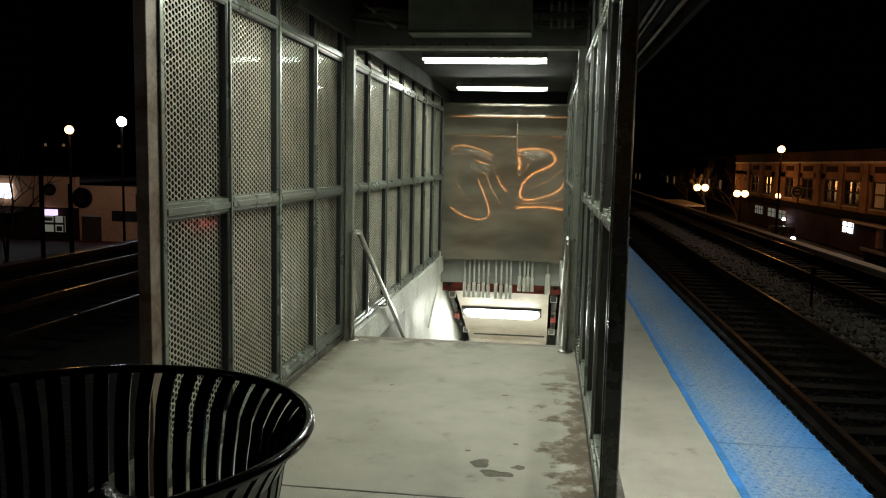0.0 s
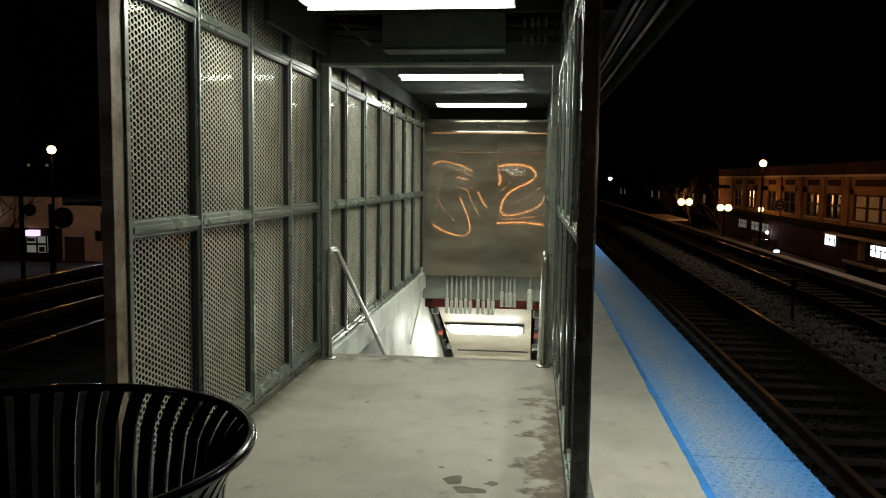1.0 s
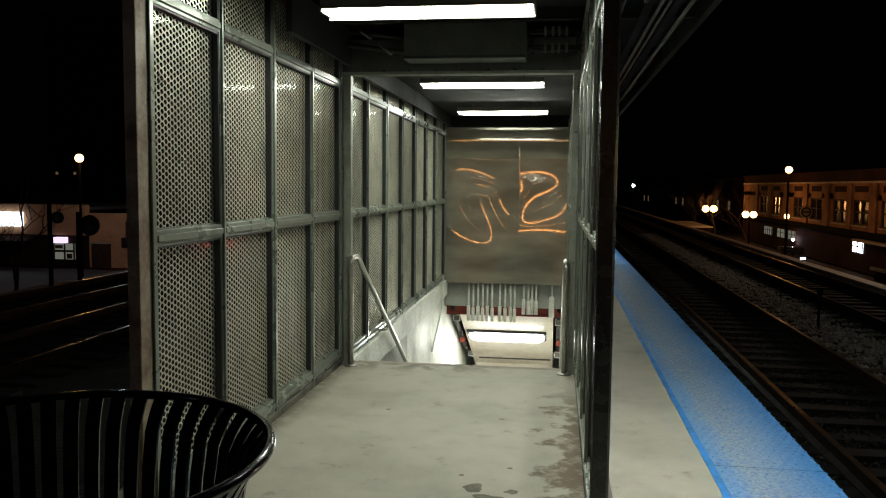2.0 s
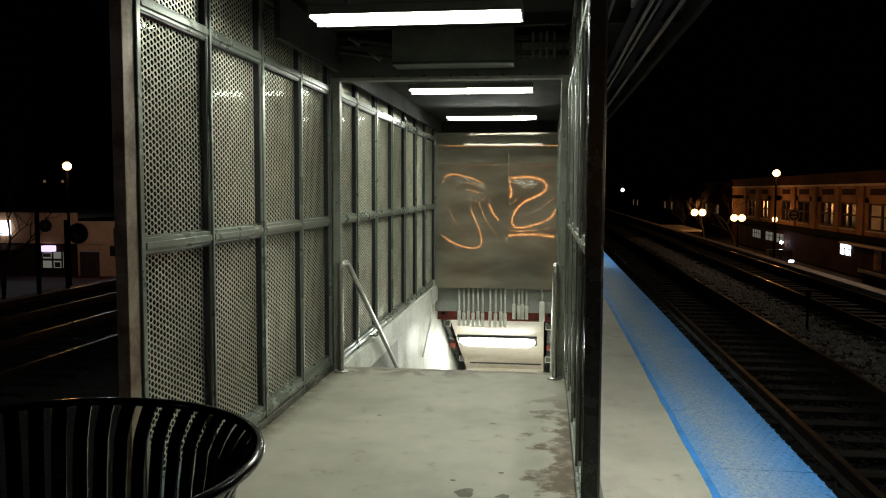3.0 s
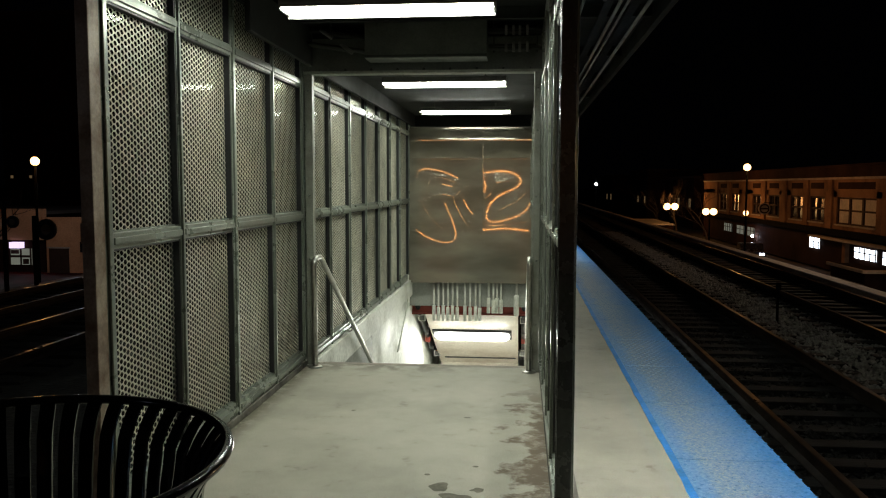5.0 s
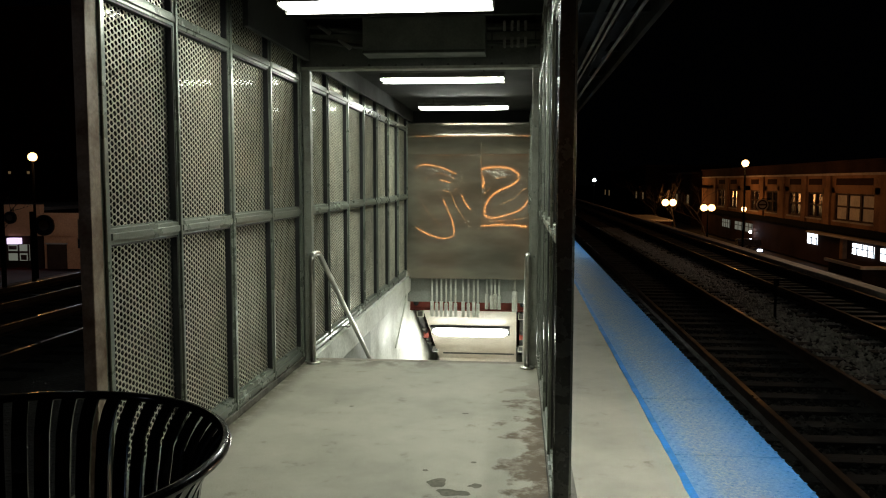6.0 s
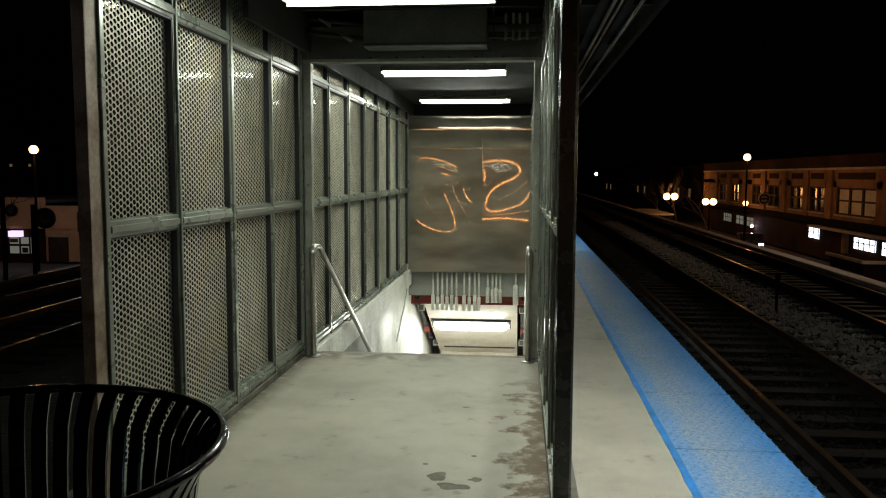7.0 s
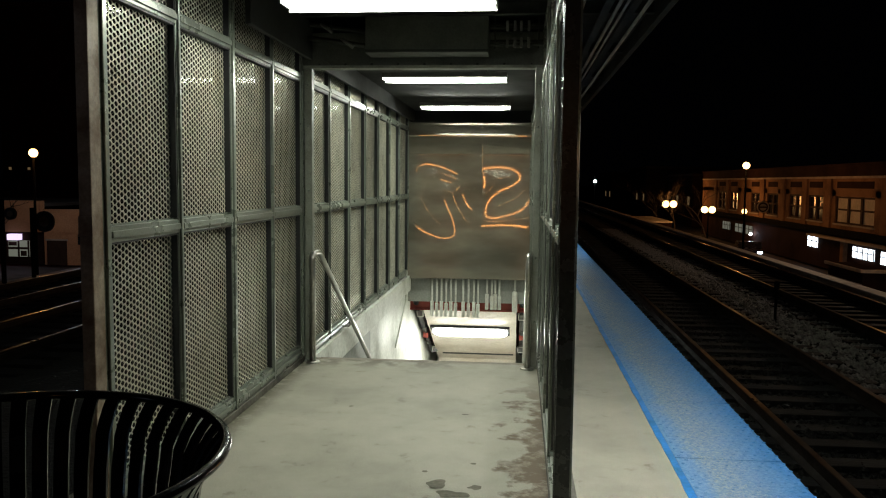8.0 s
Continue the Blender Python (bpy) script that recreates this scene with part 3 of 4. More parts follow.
def tube_light(y, z, x0=-1.05, x1=0.21):
    """A wrap-round fluorescent fitting: housing above, glowing lens with rounded underside, end caps."""
    f = thing("fluorescent_light", "lit white wrap-round fluorescent fitting under the canopy", "ceiling light", "row of fluorescent lights")
    part("housing", box(x0 - 0.01, x1 + 0.01, y - 0.1, y + 0.1, z + 0.02, z + 0.06, 0.006), M_HOUSING, f)
    sect = [(y - 0.09, z + 0.02), (y - 0.085, z - 0.008), (y - 0.06, z - 0.026), (y - 0.02, z - 0.034), (y + 0.02, z - 0.034), (y + 0.06, z - 0.026), (y + 0.085, z - 0.008), (y + 0.09, z + 0.02)]
    bm, rings = bmesh.new(), []
    for x, q in ((x0, 0.35), (x0 + 0.012, 0.6), (x0 + 0.05, 0.85), (x0 + 0.11, 1.0), (x1 - 0.11, 1.0), (x1 - 0.05, 0.85), (x1 - 0.012, 0.6), (x1, 0.35)):
        rings.append([bm.verts.new((x, y + (u - y) * (0.5 + 0.5 * q), z + 0.02 + (v - z - 0.02) * q)) for u, v in sect])
    for a, b in zip(rings, rings[1:]):
        for k in range(len(sect)):
            bm.faces.new((a[k], a[(k + 1) % len(sect)], b[(k + 1) % len(sect)], b[k]))
    bm.faces.new(rings[0])
    bm.faces.new(rings[-1][::-1])
    part("lens", bm, M_TUBEFAR if y > 5 else M_TUBE, f)
    for x in (x0 - 0.014, x1 + 0.002):
        part("end_cap", box(x, x + 0.012, y - 0.095, y + 0.095, z - 0.012, z + 0.05, 0.003), M_HOUSING, f)
    # Added lips cut the lamp's upward spill; the rear one hangs lower, unseen.
    for yy, drop in ((y - 0.1, 0.004), (y + 0.094, -0.03)):
        part("shade_lip", box(x0 - 0.01, x1 + 0.01, yy, yy + 0.006, z + drop, z + 0.02), M_HOUSING, f)
    for x in (x0 + 0.2, x1 - 0.2):
        part("stem", tube([(x, y, z + 0.06), (x, y, ZDECK if y < 6 or y > 12.7 else ZC)], 0.012, 8), M_HOUSING, f)
    return f


for y in (4.06, 7.58, 10.71):
    tube_light(y, 2.64)


def edge_light(y0, y1):
    """A fitting along the platform edge with a deep skirt on the track side, so that its light stays on the platform."""
    f = thing("edge_light", "shielded fluorescent fitting along the canopy eave", "ceiling light", "platform edge lights")
    part("housing", box(0.84, 1.02, y0 - 0.05, y1 + 0.05, 2.93, ZDECK, 0.006), M_HOUSING, f)
    part("lens", box(0.87, 0.98, y0, y1, 2.9, 2.93, 0.01), M_TUBEOUT, f)
    part("skirt", box(1.0, 1.02, y0 - 0.05, y1 + 0.05, 2.7, 2.93, 0.004), M_HOUSING, f)
    part("skirt", box(0.82, 0.84, y0 - 0.05, y1 + 0.05, 2.6, 2.93, 0.004), M_HOUSING, f)
    return f


for y in (2.75, 17.4):
    edge_light(y, y + 1.0)
# dark plate added in place of the unlit gap over the sheets
tagged(mesh_object("gap_shade_plate", box(XL, XR, YEND + 0.06, YEND + 0.08, 2.5, ZDECK - 0.1), M_CEIL), "added dark plate standing for the unlit gap above the end panel", "plate")

# stairs and their well --------------------------------------------------------
stairs = thing("staircase", "concrete stairs going down from the platform", "stairs")
for k in range(STEPS):
    z, y = -k * RISE, STAIR_Y + k * RUN
    part("step", box(XL, XR, y, y + RUN + 0.02, z - RISE - 0.22, z - RISE, 0.006), M_GREYWALL, stairs)
zb = -STEPS * RISE
setting("floor", box(XL, XR, STAIR_Y + STEPS * RUN, 17.5, zb - 0.2, zb), M_GREYWALL, "grey floor at the foot of the stairs", "floor")
setting("wall_west", box(XL - 0.14, XL, STAIR_Y, 17.5, zb - 0.2, -0.002), M_WHITEWALL, "white painted concrete wall of the stair well, stained and chipped", "wall")
setting("wall_east", box(XR, XR + 0.14, STAIR_Y, 17.5, zb - 0.2, -0.002), M_WHITEWALL, "white painted concrete wall of the stair well", "wall")
setting("wall_end", box(XL - 0.14, XR + 0.14, 17.5, 17.64, zb - 0.2, 0.0), M_GREYWALL, "grey end wall below the platform", "wall")
setting("wall_riser", box(XL, XR, STAIR_Y - 0.14, STAIR_Y, -1.2, -0.285), M_GREYWALL, "concrete edge under the stair head", "wall")
setting("trim_coping_1", box(XL, XL + 0.05, STAIR_Y, YEND, -0.27, 0.0, 0.008), M_WHITEWALL, "white painted concrete coping under the screen", "coping")
setting("trim_coping_2", box(XR - 0.05, XR, STAIR_Y, YEND, -0.27, 0.0, 0.008), M_WHITEWALL, "white painted concrete coping under the screen", "coping")
# sloping stringer band and the nosing at the stair head
sl = RISE / RUN
out = box(XL, XL + 0.03, 6.3, 9.07, -2.2, -0.272, 0.006)
tagged(mesh_object("stair_skirting", out, M_GREYWALL), "grey painted concrete upstand beside the stairs", "upstand")
setting("trim_nosing", box(XL + 0.12, XR - 0.12, STAIR_Y - 0.05, STAIR_Y + 0.012, -0.03, 0.003, 0.004), M_KERB, "worn concrete nosing at the stair head", "nosing")


def handrail(x, wall, label):
    h = thing("handrail", label, "handrail", "handrails of the stairs")
    end = 12.6
    path = arc([(x, 6.0, 0.0), (x, 6.0, 0.955), (x, 6.22, 0.955), (x, end, 0.955 - (end - 6.22) * sl)], 0.07, 6)
    part("tube", tube(path, 0.024, 14), M_CHROME, h, smooth=True)
    part("base_flange", lathe([(0.0, 0.014), (0.058, 0.014), (0.062, 0.008), (0.062, 0.0)], 24, (x, 6.0, 0)), M_CHROME, h, smooth=True)
    for k in range(3):
        y = 7.55 + k * 1.9
        z = 0.955 - (y - 6.22) * sl
        part("bracket", tube(arc([(x, y, z - 0.02), (x, y, z - 0.09), (wall, y, z - 0.09)], 0.03), 0.009, 8), M_CHROME, h, smooth=True)
    return h


handrail(-1.4, XL, "polished stainless handrail by the dark-shadowed screen")
handrail(0.46, XR, "polished stainless handrail beside the track-side screen")

# stainless sheet closing the end above the stairs, buckled
LAMP_BACK = (-2.0, -42.0, 3.2)     # sodium lamp down the line, mirrored in the sheets


EYE_Y, EYE_X, EYE_Z = YEND + 0.76, 0.38, 1.6          # a viewer at the platform's end


def mirror_bend():
    """Height of a dished sheet that sends the lamp to the viewer, flattening towards its top edge."""
    zs = np.linspace(-0.04, 2.56, 521)
    mz = 0.5 * ((EYE_Z - zs) / EYE_Y + (LAMP_BACK[2] - zs) / (YEND - LAMP_BACK[1]))
    top = np.interp(zs, [2.05, 2.31, 2.35, 2.39, 2.50, 2.545], [-0.15, -0.13, -0.004, 0.06, 0.06, -0.03])
    mz = np.where(zs < 2.05, mz, top)
    xs = np.linspace(XL, XR, 201)
    mx = 0.5 * ((EYE_X - xs) / EYE_Y + (LAMP_BACK[0] - xs) / (YEND - LAMP_BACK[1]))
    hz, hx = np.cumsum(mz) * (zs[1] - zs[0]), np.cumsum(mx) * (xs[1] - xs[0])
    return lambda x: np.interp(x, xs, hx - hx.max()), lambda z: np.interp(z, zs, hz - hz.max())


bend_x, bend_z = mirror_bend()


def away(px, pz, creases):
    """Distance from the nearest of some open polylines."""
    best = np.full(px.shape, 9.0)
    for line in creases:
        for (ax, az), (bx, bz) in zip(line, line[1:]):
            dx, dz = bx - ax, bz - az
            s = np.clip(((px - ax) * dx + (pz - az) * dz) / (dx * dx + dz * dz), 0, 1)
            best = np.minimum(best, np.hypot(px - ax - s * dx, pz - az - s * dz))
    return best


def rounded(line, times=3):
    for _ in range(times):
        out = [line[0]]
        for (ax, az), (bx, bz) in zip(line, line[1:]):
            out += [(ax * 0.75 + bx * 0.25, az * 0.75 + bz * 0.25), (ax * 0.25 + bx * 0.75, az * 0.25 + bz * 0.75)]
        line = out + [line[-1]]
    return line


def buckled(x0, x1, z0, z1, creases, width):
    """A dished sheet with soft valleys along the creases; the lamp down the line glints in the valley floors."""
    out = bmesh.new()
    nx, nz = 110, 260
    px, pz = np.meshgrid(np.linspace(x0, x1, nx + 1), np.linspace(z0, z1, nz + 1), indexing="ij")
    d = away(px, pz, [rounded(c, 2) for c in creases])
    h = bend_x(px) + bend_z(pz) - 0.03 * (np.sqrt(d * d + width * width) - width) * np.clip((2.3 - pz) / 0.28, 0, 1)
    h -= h.max()
    grid = []
    for i in range(nx + 1):
        row = []
        for j in range(nz + 1):
            x, z = float(px[i, j]), float(pz[i, j])
            wave = 0.0007 * noise.noise(Vector((x * 2.0, z * 2.6, x0 * 5)))
            row.append(out.verts.new((x, YEND - 0.016 + float(h[i, j]) + wave, z)))
        grid.append(row)
    for a, b in zip(grid, grid[1:]):
        for j in range(nz):
            out.faces.new((a[j], a[j + 1], b[j + 1], b[j]))
    return out


CURL = [[(-0.24, 1.80), (0.02, 1.84), (0.28, 1.80), (0.40, 1.67), (0.29, 1.54), (0.02, 1.44), (-0.15, 1.28), (-0.21, 1.07), (-0.13, 0.97), (0.1, 1.0), (0.42, 1.11), (0.54, 1.3)],
        [(-0.23, 1.67), (-0.205, 1.58), (-0.23, 1.5)], [(-0.25, 0.85), (0.1, 0.88), (0.5, 0.84)]]
LOOP = [[(-1.36, 1.72), (-1.35, 1.82), (-1.23, 1.88), (-1.07, 1.86), (-0.85, 1.8), (-0.69, 1.72)], [(-0.95, 1.62), (-0.77, 1.57)],
        [(-1.48, 0.97), (-1.35, 0.82), (-1.22, 0.73), (-1.07, 0.67), (-0.85, 0.62), (-0.70, 0.68), (-0.72, 0.9), (-0.8, 1.08), (-0.89, 1.28)], [(-0.58, 1.36), (-0.52, 1.22), (-0.43, 1.12)]]
end = thing("end_panel", "buckled stainless steel sheets closing the end above the stairs", "metal panel")
part("sheet", buckled(XL + 0.01, -0.262, -0.04, 2.56, LOOP, 0.022), M_SHEET, end, smooth=True)
part("sheet", buckled(-0.258, XR - 0.01, -0.04, 2.56, CURL, 0.04), M_SHEET, end, smooth=True)
part("cover_strip", box(-0.266, -0.254, YEND - 0.04, YEND - 0.0, -0.04, 2.56, 0.002), M_SHEET, end)
part("top_edge", tube([(XL + 0.01, YEND - 0.012, 2.565), (XR - 0.01, YEND - 0.012, 2.565)], 0.009, 8), M_CHROME, end)
part("backing", box(XL, XR, YEND + 0.012, YEND + 0.05, -0.04, 2.55), M_BEAM, end)
for x in (XL + 0.004, XR - 0.03):
    part("edge_angle", box(x, x + 0.026, YEND - 0.045, YEND - 0.02, -0.04, 2.7, 0.003), M_FRAME, end)

# lintel, red beam, conduits, sloping soffit with its light
setting("wall_lintel", box(XL, XR, 12.7, 12.95, -0.46, -0.05), M_GREYWALL, "grey painted lintel beam over the stairs", "lintel")
red = thing("red_beam", "red primed steel beam behind the lintel", "beam")
part("web", box(XL, XR, 13.0, 13.02, -0.63, -0.42), M_RED, red)
part("flange", box(XL, XR, 12.96, 13.08, -0.65, -0.63), M_RED, red)
X = [-1.08, -1.0, -0.92, -0.84, -0.76, -0.68, -0.55, -0.46, -0.37, -0.3, -0.15, -0.07, -0.01, 0.06]
for k, x in enumerate(X):
    low = -0.70 if x < -0.25 else -0.56
    c = thing("conduit_drop", "white painted electrical conduit dropping from the panel", "conduit", "conduits under the end panel")
    part("pipe", tube([(x, 12.64, -0.02), (x, 12.64, low)], 0.016, 10), M_PIPE, c, smooth=True)
    part("coupling", tube([(x, 12.64, low + 0.26 - 0.03 * (k % 2)), (x, 12.64, low)], 0.03, 10), M_PIPE, c, smooth=True)
c = thing("conduit_drop", "stout white conduit with a fat cylindrical fitting", "conduit", "conduits under the end panel")
part("pipe", tube([(0.32, 12.64, -0.02), (0.32, 12.64, -0.25)], 0.018, 10), M_PIPE, c, smooth=True)
part("coupling", tube([(0.32, 12.64, -0.24), (0.32, 12.64, -0.27), (0.32, 12.64, -0.58), (0.32, 12.64, -0.61)], [0.02, 0.046, 0.046, 0.03], 14), M_PIPE, c, smooth=True)

SX0, SX1 = -1.28, 0.35
SLOPE = 0.52
soffit = thing("sloping_soffit", "cream painted sloping soffit over the lower stairs", "soffit")
def soffit_z(y):
    return -0.66 - (y - 13.05) * SLOPE
part("sheet", prism([(13.05, soffit_z(13.05)), (15.9, soffit_z(15.9)), (15.9, soffit_z(15.9) + 0.1), (13.05, soffit_z(13.05) + 0.1)], SX0, SX1, "x"), M_SOFFIT, soffit)
part("joint_strip", prism([(15.5, soffit_z(15.5) - 0.012), (15.56, soffit_z(15.56) - 0.012), (15.56, soffit_z(15.56)), (15.5, soffit_z(15.5))], SX0 + 0.12, SX1 - 0.05, "x"), M_BLACK, soffit)
part("apron", box(SX0, SX1, 15.9, 16.0, -4.3, soffit_z(15.9) + 0.1), M_SOFFIT, soffit)
low = thing("stair_light", "lit fluorescent fitting in a dark tray on the sloping soffit", "ceiling light")
def sloped(y0, y1, d0, d1):
    return [(y0, soffit_z(y0) - d0), (y1, soffit_z(y1) - d0), (y1, soffit_z(y1) - d1), (y0, soffit_z(y0) - d1)]
part("tray", prism(sloped(13.82, 14.2, 0.002, 0.05), -1.24, 0.23, "x"), M_BLACK, low)
bm, rings = bmesh.new(), []
for x, q in ((-1.21, 0.35), (-1.13, 0.9), (-1.05, 1.0), (0.03, 1.0), (0.11, 0.9), (0.19, 0.35)):
    rings.append([bm.verts.new((x, y, z)) for y, z in sloped(14.015 - 0.155 * q, 14.015 + 0.155 * q, 0.05, 0.05 + 0.045 * q)])
for a, b in zip(rings, rings[1:]):
    for k in range(4):
        bm.faces.new((a[k], a[(k + 1) % 4], b[(k + 1) % 4], b[k]))
bm.faces.new(rings[0])
bm.faces.new(rings[-1][::-1])
part("lens", bm, M_TUBELOW, low)
for x, y in ((-1.36, 13.25), (-1.3, 15.3), (0.44, 13.3), (0.44, 15.2)):
    jb = thing("junction_box", "small pale junction box beside the soffit", "junction box", "boxes beside the soffit")
    part("body", box(x - 0.06, x + 0.06, y, y + 0.08, soffit_z(y) - 0.06, soffit_z(y) + 0.06, 0.006), M_PIPE, jb)
    part("cover", box(x - 0.045, x + 0.045, y - 0.006, y, soffit_z(y) - 0.045, soffit_z(y) + 0.045, 0.002), M_HOUSING, jb)
for x, lab in ((-1.4, "black lagged pipe beside the soffit"), (0.455, "black lagged pipe beside the soffit")):
    p = thing("service_pipe", lab, "pipe", "pipes beside the soffit")
    part("pipe", tube(arc([(x, 12.98, -0.5), (x, 13.0, soffit_z(13.0) + 0.1), (x, 15.8, soffit_z(15.8) + 0.12)], 0.1), 0.05, 10), M_BLACK, p, smooth=True)
    for k in range(3):
        y = 13.3 + k * 0.9
        part("clamp", box(x - 0.045, x + 0.045, y, y + 0.09, soffit_z(y) + 0.03, soffit_z(y) + 0.17, 0.004), M_HOUSING, p)
    part("red_bracket", box(x - 0.05, x + 0.05, 14.5, 14.75, soffit_z(14.6) + 0.02, soffit_z(14.6) + 0.2, 0.004), M_RED, p)
setting("wall_soffit_back", prism([(13.03, 0.0), (16.0, 0.0), (16.0, soffit_z(16.0) + 0.3), (13.03, soffit_z(13.03) + 0.3)], XL, XR, "x"), M_DARKUNLIT, "dark structure above the soffit", "wall")
drop = thing("cable", "thin cable hanging down the stair well wall", "cable")
part("cable", tube(arc([(XL + 0.02, 12.4, 0.1), (XL + 0.02, 12.3, -0.4), (XL + 0.02, 11.2, -0.95)], 0.2), 0.012, 8), M_PIPE, drop, smooth=True)

# litter bin -------------------------------------------------------------------
BIN = (-0.575, 0.565, 0.432, 1.1)
bin_ = thing("litter_bin", "glossy black slatted steel litter bin with a flared rim", "litter bin", at=(BIN[0], BIN[1], 0))
RR, RH = BIN[2], BIN[3]
part("rim", lathe([(RR - 0.0105 + 0.0105 * math.cos(a), RH - 0.0105 + 0.0105 * math.sin(a)) for a in (2 * math.pi * k / 10 for k in range(11))], 72), M_CAN, bin_, "rolled tubular rim", True)
rb = RR * 0.82
prof = [(RR - 0.014, RH - 0.014), (RR - 0.03, RH - 0.032), (RR - 0.045, RH - 0.055), (RR - 0.06, RH - 0.085), (rb + 0.012, RH - 0.125), (rb + 0.005, RH - 0.165), (rb, RH - 0.22), (rb, 0.35), (rb - 0.01, 0.1)]
NS = 50
slat_me = None
for k in range(NS):
    if slat_me is None:
        bm = bmesh.new()
        w, th = 0.0164, 0.004
        rings = []
        for r, z in prof:
            ww = w * (0.75 + 0.25 * r / RR)
            rings.append([bm.verts.new(v) for v in ((r - th, -ww, z), (r + th, -ww, z), (r + th, ww, z), (r - th, ww, z))])
        for a, b in zip(rings, rings[1:]):
            for i in range(4):
                bm.faces.new((a[i], a[(i + 1) % 4], b[(i + 1) % 4], b[i]))
        bm.faces.new(rings[0])
        bm.faces.new(rings[-1][::-1])
        o = part("slat", bm, M_CAN, bin_)
        slat_me = o.data
    else:
        shared("slat", slat_me, bin_, pose(0, 0, 0, 0, 0, 360 * k / NS))
for z in (0.14, RH - 0.42):
    part("hoop", lathe([(rb - 0.012, z - 0.02), (rb - 0.005, z - 0.02), (rb - 0.005, z + 0.02), (rb - 0.012, z + 0.02), (rb - 0.012, z - 0.02)], 60), M_CAN, bin_)
part("base", lathe([(0.001, 0.0), (rb - 0.03, 0.0), (rb - 0.02, 0.1), (0.001, 0.1)], 48), M_CAN, bin_)
bag = bmesh.new()
bmesh.ops.create_icosphere(bag, subdivisions=5, radius=1.0)
for v in bag.verts:
    n = v.co.normalized()
    q = 1 + 0.16 * noise.noise(n * 3.1) + 0.1 * abs(noise.noise(n * 7)) + 0.04 * abs(noise.noise(n * 17))
    v.co = Vector((n.x * (rb - 0.07) * q, n.y * (rb - 0.07) * q, 0.56 + n.z * 0.36 * q))
tagged(mesh_object("rubbish_bag", bag, M_BAG, None, "", True), "crumpled black plastic rubbish bag inside the bin", "bag").location = (BIN[0], BIN[1], 0)

# tracks -----------------------------------------------------------------------
def track(x_near, x_far, label, y0, y1, single):
    t = thing("railway_track", label, "track", "railway tracks")
    zt = -0.8
    for x in (x_near, x_far):
        sect = [(x - 0.07, zt - 0.16), (x + 0.07, zt - 0.16), (x + 0.07, zt - 0.145), (x + 0.012, zt - 0.12), (x + 0.012, zt - 0.045), (x + 0.036, zt - 0.03), (x + 0.036, zt - 0.004), (x - 0.036, zt - 0.004), (x - 0.036, zt - 0.03), (x - 0.012, zt - 0.045), (x - 0.012, zt - 0.12), (x - 0.07, zt - 0.145)]
        r = part("rail", prism(sect, y0, y1, "y"), M_RAIL, t)
        part("rail_head", box(x - 0.03, x + 0.03, y0, y1, zt - 0.003, zt, 0.001), M_RAILTOP, r, "polished running surface")
    c = (x_near + x_far) / 2
    bm = box(-1.3, 1.3, -0.115, 0.115, -0.18, 0.0, 0.01)
    me = bpy.data.meshes.new("tie")
    bm.to_mesh(me)
    bm.free()
    me.materials.append(M_TIESHADE)
    for k in range(single):
        shared("tie", me, t, pose(c + random.uniform(-0.06, 0.06), y0 + 0.3 + k * 0.55, zt - 0.165 + random.uniform(-0.012, 0.008), 0, 0, random.uniform(-1.2, 1.2)))
    far = bmesh.new()
    for k in range(single, single + 90):
        y = y0 + 0.3 + k * 0.55
        box(c - 1.3, c + 1.3, y - 0.115, y + 0.115, zt - 0.34, zt - 0.165, bm=far)
    tagged(part("tie_rest", far, M_TIESHADE, t), kind="stuff")
    return t


track(3.03, 4.46, "railway track with dark ties beside the platform", -10, 200, 105)
track(6.35, 7.78, "second railway track with rails glinting under street lamps", -10, 200, 105)
track(-6.68, -8.11, "outer railway track with rails glinting bluish white", -10, 120, 75)
track(-9.62, -11.05, "farther outer railway track with glinting rails", -10, 120, 75)


def stones(x0, x1, y0, y1, count, seed, mat):
    rnd = random.Random(seed)
    verts, faces = [], []
    for _ in range(count):
        y = y0 + (y1 - y0) * rnd.random() ** 1.5
        x = rnd.uniform(x0, x1)
        s = rnd.uniform(0.018, 0.045)
        b = len(verts)
        for v in ((1, 0, 0), (-1, 0, 0), (0, 1, 0), (0, -1, 0), (0, 0, 1), (0, 0, -1)):
            q = s * rnd.uniform(0.7, 1.3)
            verts.append((x + v[0] * q + rnd.uniform(-0.01, 0.01), y + v[1] * q, ZTRACK + 0.03 + v[2] * q * 0.8))
        for f in ((0, 2, 4), (2, 1, 4), (1, 3, 4), (3, 0, 4), (2, 0, 5), (1, 2, 5), (3, 1, 5), (0, 3, 5)):
            faces.append(tuple(b + i for i in f))
    me = bpy.data.meshes.new("ballast_stones")
    me.from_pydata(verts, [], faces)
    me.materials.append(mat)
    tagged(new("ballast_stones", me), "loose ballast stones, coloured pale for light and dark for shade", "stones", kind="stuff")


# pale copy for the lit strip, near-black copy for the shaded track
stones(4.6, 6.2, 4, 45, 16000, 3, M_STONELIT)
stones(1.95, 4.4, 2, 25, 9000, 4, M_BALLASTSHADE)
post = thing("marker_post", "thin dark marker post between the tracks", "post")
part("post", box(5.28, 5.32, 14.98, 15.02, ZTRACK, -0.25, 0.004), M_POLE, post)
part("plate", box(5.25, 5.35, 14.97, 14.985, -0.4, -0.25, 0.003), M_POLE, post)

# far kerb wall of the embankment
kerb = setting("wall_embankment", box(8.25, 8.62, -12, 220, ZSTREET - 0.1, -0.8, 0.02), M_KERBLIT, "concrete edge wall beyond the second track, lit orange", "wall")
setting("wall_embankment_west", box(-12.35, -12.0, -12, 150, ZSTREET - 0.1, -1.0, 0.02), M_KERB, "low concrete edge wall of the outer tracks", "wall")

